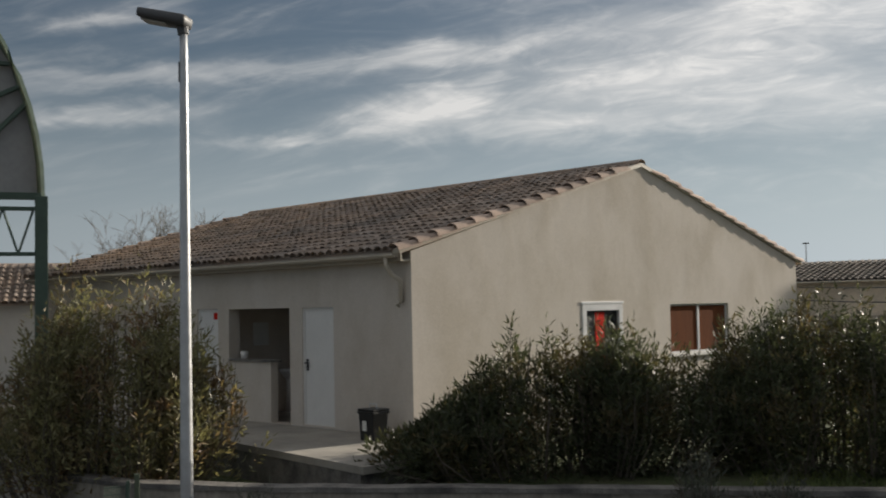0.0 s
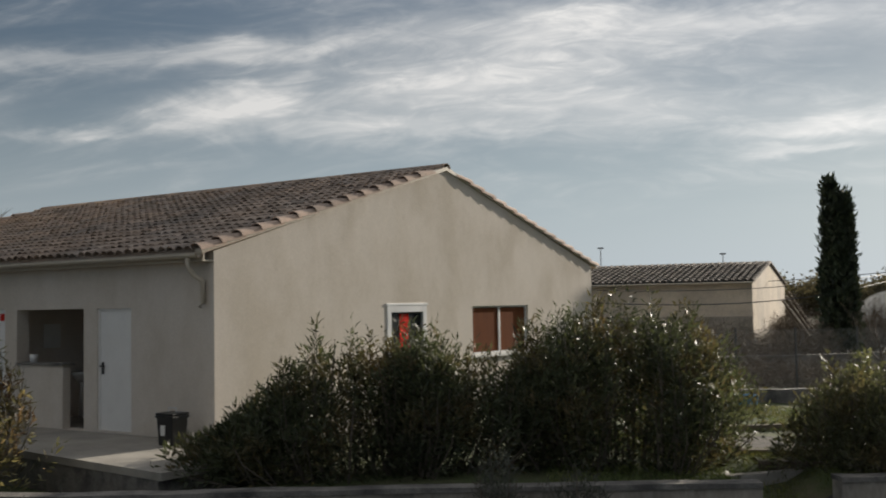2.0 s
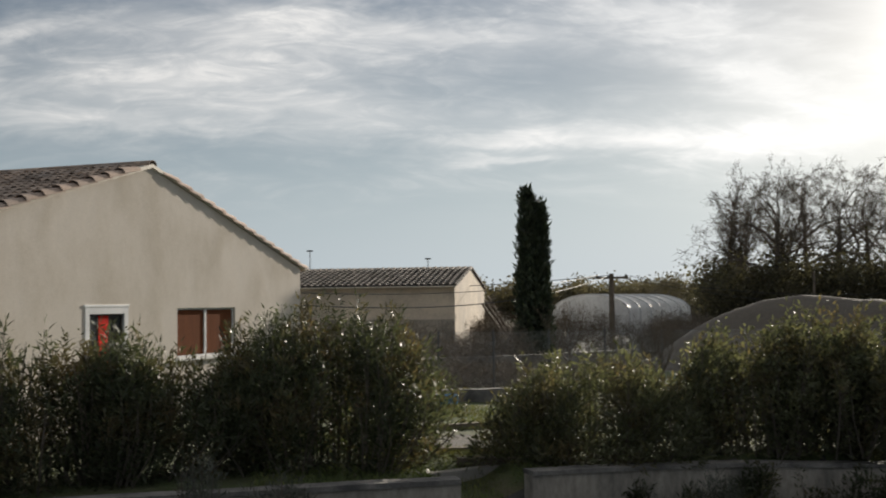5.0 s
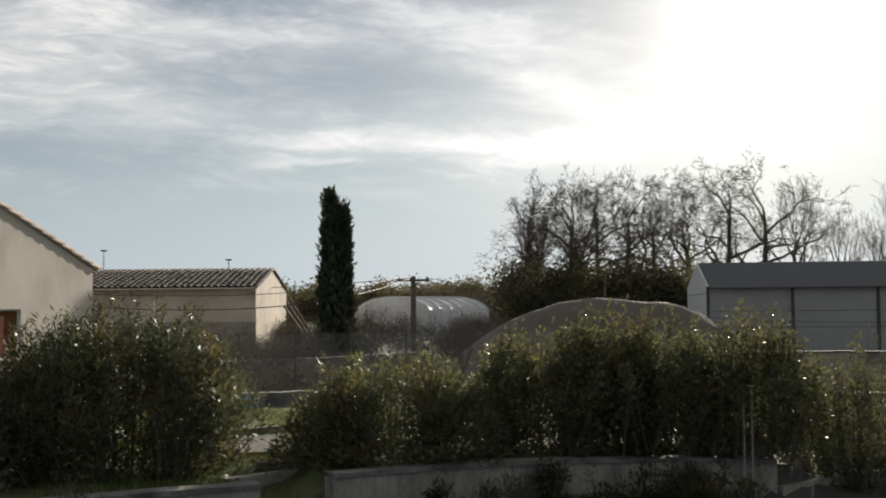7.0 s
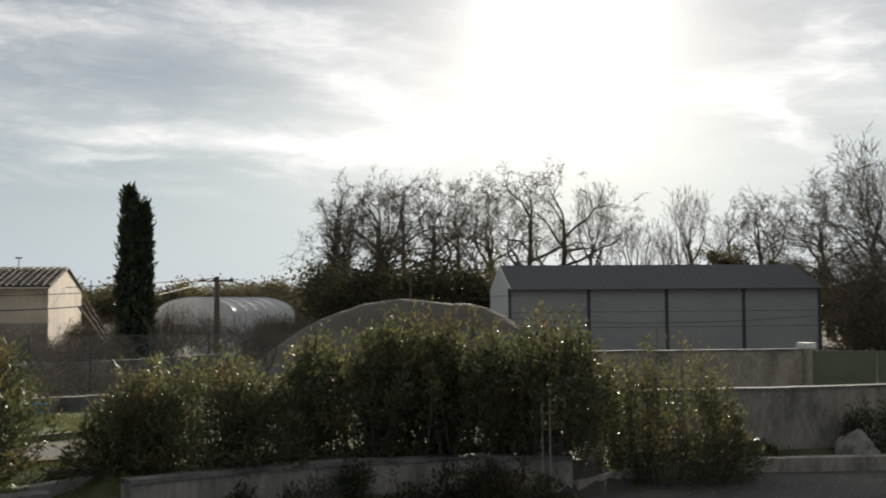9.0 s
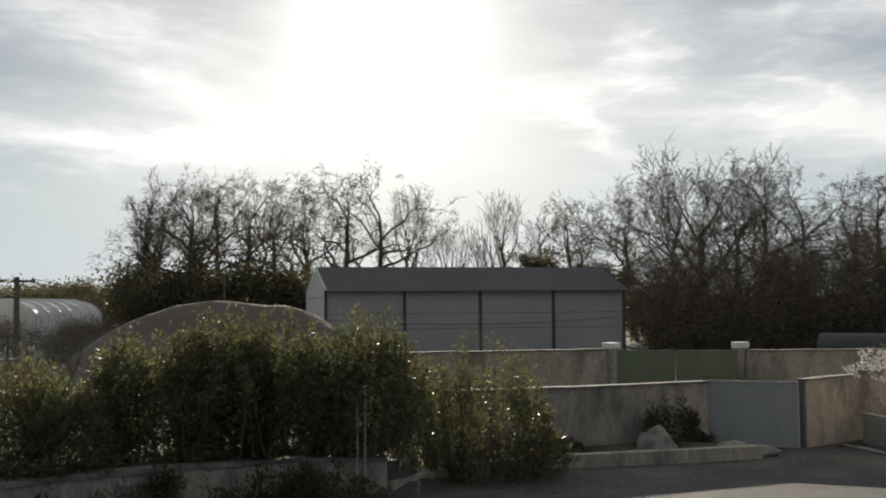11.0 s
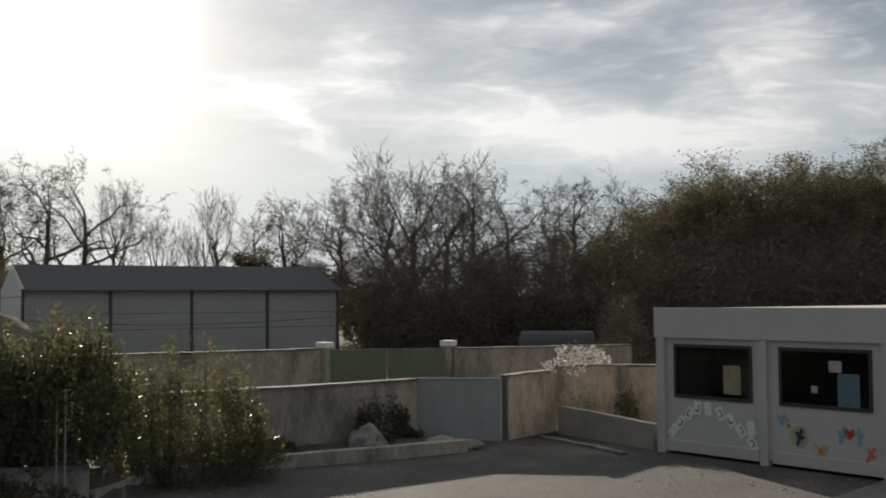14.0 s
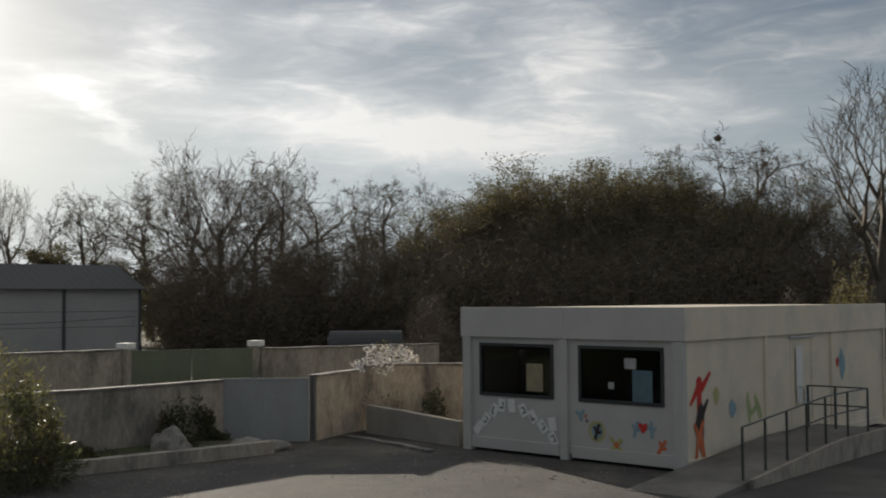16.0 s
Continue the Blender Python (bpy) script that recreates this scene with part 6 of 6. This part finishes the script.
def tree_kind(seed, height, spread=0.45, bole=0.28, limbs=7, dense=3, upright=0.35, crook=0.28, leaves=None, leaf_size=0.22, per_tip=10, ivy=0, twigs=4, puff=0.2):
    """Meshes of one bare or leafy tree: trunk, limbs, twigs and, where it has them, leaves."""
    r = np.random.default_rng(seed)
    trunk, wood, fine = ([], []), ([], []), ([], [])
    rad = height * 0.017
    pts, rr = limb(trunk, (0, 0, -0.1), (r.normal() * 0.06, r.normal() * 0.06, 1), height * 0.72, rad, 7, r, 7, 0.07, 0.1)
    tips = []
    for i in range(limbs + 4):
        k = bole + (1 - bole) * (i + r.uniform(0, 0.6)) / (limbs + 4)
        j = min(int(k * 7), 6)
        p = pts[j].lerp(pts[j + 1], k * 7 - j)
        a = i * 2.4 + r.uniform(-0.5, 0.5)
        out = Vector((math.cos(a), math.sin(a), upright + 0.7 * k))
        ln = height * spread * (1.05 - 0.5 * abs(k - 0.45)) * r.uniform(0.75, 1.1)
        lp, lr = limb(wood, p, out, ln, rr[j] * 0.62, 5, r, 6, crook, 0.12)
        for _ in range(dense * 2):
            q = r.uniform(0.25, 1.0)
            n = min(int(q * 6), 5)
            s = lp[n].lerp(lp[n + 1], q * 6 - n)
            d2 = (lp[n + 1] - lp[n]).normalized() + Vector(r.normal(size=3)) * 0.75
            bp, br = limb(fine, s, d2, ln * 0.42 * r.uniform(0.6, 1.2), max(lr[n] * 0.5, 0.022), 3, r, 4, crook, 0.1)
            for _ in range(twigs):
                q2 = r.uniform(0.3, 1.0)
                n2 = min(int(q2 * 4), 3)
                s2 = bp[n2].lerp(bp[n2 + 1], q2 * 4 - n2)
                d3 = (bp[n2 + 1] - bp[n2]).normalized() + Vector(r.normal(size=3)) * 0.8
                tp, _ = limb(fine, s2, d3, ln * 0.17 * r.uniform(0.6, 1.4), 0.014, 3, r, 3, crook, 0.1)
                tips += tp[1:]
    out = [mesh_of("trunk", *trunk, M["bark"], True), mesh_of("branchwork", *wood, M["bark"], True), mesh_of("crown", *fine, M["twig"])]
    cs, ws = [], []
    if leaves:
        for t in tips:
            for _ in range(per_tip):
                o = Vector(r.normal(size=3))
                cs.append(t + o * puff), ws.append(o)
    if ivy:
        for _ in range(ivy):
            k = r.uniform(0.02, 0.75)
            j = min(int(k * 7), 6)
            o = Vector((*r.normal(size=2), r.normal() * 0.4))
            cs.append(pts[j].lerp(pts[j + 1], k * 7 - j) + o * 0.28), ws.append(o + Vector((0, 0, -0.6)))
    if cs:
        out.append(leaf_mesh("leaves" if leaves else "ivy", cs, ws, leaf_size, leaf_size * 0.6, M[leaves or "leaf_dark"], r))
    return out, height


def plant_tree(kind, az, dist, top, label, turn, group="bare trees of the wood", name="tree", widen=1.0):
    meshes, h = kind
    x, y = polar(az, dist)
    z0 = ground_z(x, y)
    s = (top - z0) / h
    ob = thing(name, pose(x, y, z0, 0, 0, turn) @ Matrix.Diagonal((s * widen, s * widen, s, 1)), label, "tree", group)
    for nm, me in zip(("trunk", "branchwork", "crown", "foliage"), meshes):
        c = new(nm, me)
        c.parent = ob
        if nm in ("crown", "branchwork", "foliage"):
            c["kind"] = "stuff"
    return ob


def top_at(el, dist):
    return EYE[2] + el * dist


def forked_kind(seed, bole=0.26, mains=5, kids=(4, 4, 4, 4), angle=0.62, ratio=0.62, crook=0.2, lift=0.03, twig=0.010, leaves=None, leaf_size=0.16, per_tip=4, puff=0.2, ivy=0):
    """Meshes of one tree about 12 m high whose limbs fork again and again into a rounded crown of fine twigs."""
    r = np.random.default_rng(seed)
    trunk, wood, fine = ([], []), ([], []), ([], [])
    tips = []
    sides, steps = (5, 4, 3, 3, 3), (6, 5, 4, 3, 2)

    def grow(p, d, length, radius, level):
        pts, rad = limb(wood if level < 2 else fine, p, d, length, radius, sides[level], r, steps[level], crook * (1 + 0.25 * level), lift)
        if level == len(kids):
            tips.append(pts[-1])
            return
        n = kids[level]
        for i in range(n):
            k = 0.30 + 0.70 * (i + r.uniform(0.2, 1.0)) / n
            j = min(int(k * steps[level]), steps[level] - 1)
            q = pts[j].lerp(pts[j + 1], k * steps[level] - j)
            ahead = (pts[j + 1] - pts[j]).normalized()
            side = ahead.cross(Vector(r.normal(size=3))).normalized()
            w = angle * r.uniform(0.7, 1.35) * (0.45 if i == n - 1 else 1.0)
            grow(q, ahead * math.cos(w) + side * math.sin(w), length * (ratio if level < 2 else ratio * 0.92) * r.uniform(0.82, 1.06), max(rad[j] * 0.60, twig), level + 1)

    pts, rr = limb(trunk, (0, 0, -0.1), (r.normal() * 0.08, r.normal() * 0.08, 1), 12 * (bole + 0.30), 0.31, 7, r, 7, 0.08, 0.1)
    for i in range(mains + 2):
        k = (bole + 0.30 * i / (mains + 1)) / (bole + 0.30)
        j = min(int(k * 7), 6)
        a = i * 2.4 + r.uniform(-0.4, 0.4)
        grow(pts[j].lerp(pts[j + 1], min(k * 7 - j, 1)), (math.cos(a), math.sin(a), (0.55 + 0.9 * i / mains) / max(angle, 0.2) * 0.55), 12 * 0.34 * (1.12 - 0.42 * i / mains) * r.uniform(0.92, 1.08), max(rr[j] * 0.6, 0.08), 0)
    cs, ws = [], []
    if leaves:
        for p in tips:
            for _ in range(per_tip):
                o = Vector(r.normal(size=3))
                cs.append(p + o * puff), ws.append(o)
    for _ in range(ivy):
        k = r.uniform(0.02, 1.0)
        j = min(int(k * 7), 6)
        o = Vector((*r.normal(size=2), r.normal() * 0.4))
        cs.append(pts[j].lerp(pts[j + 1], k * 7 - j) + o * 0.28), ws.append(o + Vector((0, 0, -0.6)))
    out = [mesh_of("trunk", *trunk, M["bark"], True), mesh_of("branchwork", *wood, M["bark"], True), mesh_of("crown", *fine, M["twig"])]
    if cs:
        out.append(leaf_mesh("leaves" if leaves else "ivy", cs, ws, leaf_size, leaf_size * 0.6, M[leaves or "leaf_dark"], r))
    return out, float(np.percentile([v.z for v in fine[0]], 99.97))


OAKS = [forked_kind(40 + i, 0.24 + 0.03 * i, 5, (4, 4, 4, 5), angle=0.68, crook=0.26, ivy=(900, 1600, 300, 500)[i]) for i in range(4)]
POPLAR = tree_kind(50, 13, 0.22, 0.05, 20, 7, 1.7, 0.12, ivy=600, twigs=7)
SLIM = forked_kind(52, 0.30, 5, (4, 4, 3, 3), angle=0.42, crook=0.12, lift=0.12)
LEAFY = [forked_kind(60 + i, 0.12, 6, kids=(4, 4, 4, 5), angle=0.7, leaves="leaf_olive", leaf_size=0.085, per_tip=8, puff=0.09, twig=0.013) for i in range(2)]
DARKLEAF = tree_kind(64, 9, 0.4, 0.08, 9, 3, 0.4, 0.25, leaves="leaf_dark", leaf_size=0.18, per_tip=9, twigs=6)
BUSHY = [forked_kind(66 + i, 0.16, 6, (4, 4, 5, 5), angle=0.64, crook=0.10, lift=0.04) for i in range(2)]

plant_tree(POPLAR, 34.5, 74, top_at(0.122, 74), "tall narrow bare poplar", 10, widen=1.15)
plant_tree(POPLAR, 35.5, 76, top_at(0.112, 76), "tall narrow bare poplar", 130, widen=1.1)
row = [(36.9, 0.112, 2), (37.6, 0.121, 1), (38.6, 0.116, 2), (39.9, 0.120, 0), (41.4, 0.114, 3), (43.4, 0.118, 1), (45.0, 0.122, 2), (46.9, 0.131, 3),
       (55.6, 0.082, 2), (57.6, 0.100, 0), (60.2, 0.112, 1), (66.6, 0.128, 2), (68.6, 0.122, 3), (70.6, 0.112, 0), (72.3, 0.112, 2), (74.0, 0.108, 3)]
for i, (a, e, k) in enumerate(row):
    d = 70 + (i * 37 % 11)
    plant_tree(OAKS[k], a, d, top_at(e * 1.06, d), "bare winter oak with crooked ivy-clad limbs", i * 67, widen=0.95)
for i, (a, e) in enumerate(((48.6, 0.112), (50.7, 0.080), (53.3, 0.107), (51.9, 0.07))):
    plant_tree(SLIM, a, 82, top_at(e, 82), "slender bare tree in the wood", i * 80)
for i, (a, e) in enumerate(((62.2, 0.128), (63.8, 0.155), (65.2, 0.136), (94.4, 0.12))):
    plant_tree(BUSHY[i % 2], a, 68, top_at(e * 0.95, 68), "bare tree with a dense crown of fine twigs", i * 50)
for i, (a, e) in enumerate(((87.4, 0.128), (89.7, 0.156), (91.6, 0.146), (93.2, 0.135))):
    plant_tree(OAKS[(1, 3, 2, 0)[i]], a, 66, top_at(e, 66), "bare tree with a rounded crown behind the evergreens", 40 + i * 85)
plant_tree(SLIM, 96.8, 46, top_at(0.20, 46), "tall bare tree with spreading twigs", 140, widen=1.25)
for i, (a, e, d) in enumerate(((77.2, 0.106, 62), (79.2, 0.112, 60), (81.3, 0.122, 60), (83.4, 0.126, 62), (85.8, 0.134, 64), (88.4, 0.112, 58), (91.2, 0.1, 58), (94.2, 0.088, 58), (98.5, 0.1, 58), (75.6, 0.09, 60), (78.2, 0.1, 66), (80.3, 0.115, 67), (82.4, 0.118, 68), (84.6, 0.126, 69), (87.2, 0.12, 67), (90.0, 0.09, 63), (92.8, 0.085, 62))):
    plant_tree(LEAFY[i % 2], a, d, top_at(e * 0.97, d), "olive-brown evergreen oak at the wood's edge", i * 71, "evergreen trees of the wood", widen=1.1)
for i, (a, e, d) in enumerate(((55.2, 0.058, 74), (58.9, 0.045, 70), (68.0, 0.05, 66), (73.8, 0.065, 62), (76.2, 0.06, 58))):
    plant_tree(DARKLEAF, a, d, top_at(e * 0.85, d), "dark low evergreen tree in the wood", i * 53, "evergreen trees of the wood", widen=1.3)


def thicket(name, az0, az1, dist, deep, height, count, material, size, label, seed, base=0.0, slim=0.55):
    """A belt of undergrowth: clumps of leaves and shoots of uneven height along an arc."""
    r = np.random.default_rng(seed)
    k = count // 60
    a, d = r.uniform(az0, az1, k), dist + r.uniform(0, deep, k)
    hmax = height * (0.55 + 0.45 * np.array([noise.noise((v * 0.9, seed, 0)) * 0.8 + 0.5 for v in a]).clip(0, 1.1))
    hz = hmax * r.uniform(0.05, 1.0, k)
    c = np.stack([d * np.sin(np.radians(a)), d * np.cos(np.radians(a)), hz + base], 1)
    spread = r.normal(size=(k, 60, 3)) * np.array([0.55, 0.55, 0.5]) * height / 4.0
    p = (c[:, None] + spread).reshape(-1, 3)
    p[:, 2] = np.maximum(p[:, 2], 0.05)
    me = leaf_mesh(name, p, r.normal(size=p.shape) + (0, 0, 0.5), size, size * slim, M[material], r)
    return tagged(new(name, me), label, "undergrowth", kind="stuff")


thicket("undergrowth", 33.6, 44, 66, 8, 5.6, 70000, "leaf_dark", 0.24, "dark tangled undergrowth below bare trees", 1)
thicket("brushwood", 60.8, 79, 56, 12, 6.5, 90000, "twig", 0.75, "leafless brown brushwood at the wood's edge", 22, 0.0, 0.03)
thicket("undergrowth", 60.8, 78, 60, 10, 3.4, 45000, "leaf_dark", 0.22, "dark tangled undergrowth at the wood's edge", 2)
thicket("brushwood", 74, 102, 49, 10, 6.5, 90000, "twig", 0.7, "leafless brown brushwood behind the cabin", 23, 0.0, 0.03)
thicket("undergrowth", 74, 102, 52, 8, 5.0, 50000, "leaf_dark", 0.22, "dark evergreen thicket behind the cabin", 3)
thicket("far_woods", -50, 18, 190, 50, 5.0, 40000, "hill", 0.8, "distant wooded skyline", 4)
thicket("far_woods", 18, 36, 170, 30, 6.5, 60000, "hill", 0.6, "distant brown woods behind the greenhouse", 14)
thicket("far_woods", 44, 62, 120, 20, 5.0, 20000, "hill", 0.9, "distant woods behind the shed", 5)
thicket("scrub", 20.5, 34, 52, 10, 2.0, 30000, "twig", 0.5, "dry brown scrub before the greenhouse", 6, 0.3, 0.04)
thicket("scrub", 13, 24.5, 36, 8, 1.5, 26000, "twig", 0.4, "leafless brown scrub behind the fence", 7, 0.4, 0.04)

# the cypress
def cypress(az, dist, top, width):
    r = np.random.default_rng(77)
    x, y = polar(az, dist)
    z0 = ground_z(x, y)
    h = top - z0
    ob = thing("cypress", pose(x, y, z0), "tall narrow dark green cypress with split tip", "tree")
    part("trunk", tube([(0, 0, -0.1), (0, 0, h * 0.5)], [0.12, 0.05], 8), M["bark"], ob)
    cs, ws = [], []
    for tower, lean, cut in ((0, (-0.22, 0), 1.0), (1, (0.28, 0.05), 0.93), (2, (0.02, 0.2), 0.85)):
        for _ in range(520):
            k = r.uniform(0.02, 1.0)
            rad = width / 2 * 0.78 * (0.72 + 0.4 * math.sin(k * 5 + tower) * 0.3) * (1 - k ** 2.6) ** 0.7
            a = r.uniform(0, math.tau)
            c = Vector((lean[0] * k * 1.1 + rad * math.cos(a), lean[1] * k + rad * math.sin(a), k * h * cut))
            for _ in range(11):
                cs.append(c + Vector(r.normal(size=3)) * 0.09), ws.append(Vector((math.cos(a) * 0.5, math.sin(a) * 0.5, 1.2)) + Vector(r.normal(size=3)) * 0.4)
    lv = new("foliage", leaf_mesh("foliage", cs, ws, 0.26, 0.09, M["cypress"], r))
    lv.parent = ob
    lv["kind"] = "stuff"


cypress(24.75, 40, top_at(0.100, 40), 1.4)
for a, d, e in ((-19.6, 44, 0.098), (-21.6, 50, 0.07)):
    plant_tree(SLIM, a, d, top_at(e, d), "small bare tree behind the house roof", a * 9, widen=1.6)
plant_tree(SLIM, 31.4, 21.5, 2.75, "thin bare sapling behind the garden bushes", 30, "", widen=0.9)
plant_tree(SLIM, 26.6, 34, 3.1, "thin bare sapling before the greenhouse", 120, "", widen=1.2)
plant_tree(LEAFY[0], 31.6, 130, top_at(0.025, 130), "round-crowned pine on the skyline", 40, "", widen=1.8)
thicket("scrub", 9, 30, 27.5, 6, 0.9, 30000, "twig", 0.3, "low leafless scrub beyond the garden", 17, 0.45, 0.05)
# ---- roof tiles of the house ----
ROOF_TILE = tile_mesh("tile", 0.098, 0.078, 0.44, M["tile"])
EAVE_PT, RIDGE_PT = (-0.27, 3.845), (RIDGE_X, RIDGE + 0.07)
tiled_slope(house_roof, (HW + 0.27, 3.845), RIDGE_PT, 0.2, HL - 0.1, 0.335, 0.2, ROOF_TILE, seed=21)
tiled_slope(house_roof, EAVE_PT, RIDGE_PT, 0.22, HL - 0.15, 0.335, 0.2, ROOF_TILE, own=lambda y: y < 3.15, seed=22)
VERGE_TILE = tile_mesh("verge_tile", 0.14, 0.11, 0.56, M["verge"])
for sgn in (1, -1):
    ex = EAVE_PT[0] if sgn > 0 else HW + 0.27
    e1 = Vector((RIDGE_X - ex, 0, RIDGE_PT[1] - EAVE_PT[1]))
    run = e1.length
    e1.normalize()
    e3 = Vector((-e1.z, 0, e1.x)) if sgn > 0 else Vector((e1.z, 0, -e1.x))
    e2 = e3.cross(e1)
    b = Matrix((e1, e2, e3)).transposed()
    for yy in (0.06, HL - 0.04):
        for k in range(int((run - 0.1) / 0.45)):
            ob = new("verge_tile", VERGE_TILE)
            ob.parent = house_roof
            ob.matrix_local = Matrix.Translation(Vector((ex, yy, EAVE_PT[1])) + e1 * (k * 0.45 - 0.05) + e3 * 0.012) @ (Matrix.Rotation(0.075, 3, e2) @ b).to_4x4()
RIDGE_TILE = tile_mesh("ridge_tile", 0.13, 0.11, 0.46, M["tile"])
for k in range(int(HL / 0.38)):
    ob = new("ridge_tile", RIDGE_TILE)
    ob.parent = house_roof
    ob.matrix_local = Matrix.Translation((RIDGE_X, -0.04 + k * 0.38, RIDGE_PT[1] + 0.0)) @ Matrix.Rotation(radians(90), 4, "Z") @ Matrix.Rotation(-0.03, 4, "Y")
# pale mortar bedding under the verge tiles
for ex, sgn in ((EAVE_PT[0], 1), (HW + 0.27, -1)):
    bed_m = bmesh.new()
    vs = [bed_m.verts.new((x, y, z + dz)) for y in (-0.035, 0.12) for x, z in ((ex, EAVE_PT[1]), (RIDGE_X, RIDGE_PT[1])) for dz in (-0.045, 0.03)]
    for f in ((0, 1, 3, 2), (4, 6, 7, 5), (0, 4, 5, 1), (2, 3, 7, 6), (1, 5, 7, 3), (0, 2, 6, 4)):
        bed_m.faces.new([vs[i] for i in f])
    part("mortar_bed", bed_m, M["gutter"], house_roof, "pale mortar along the verge")
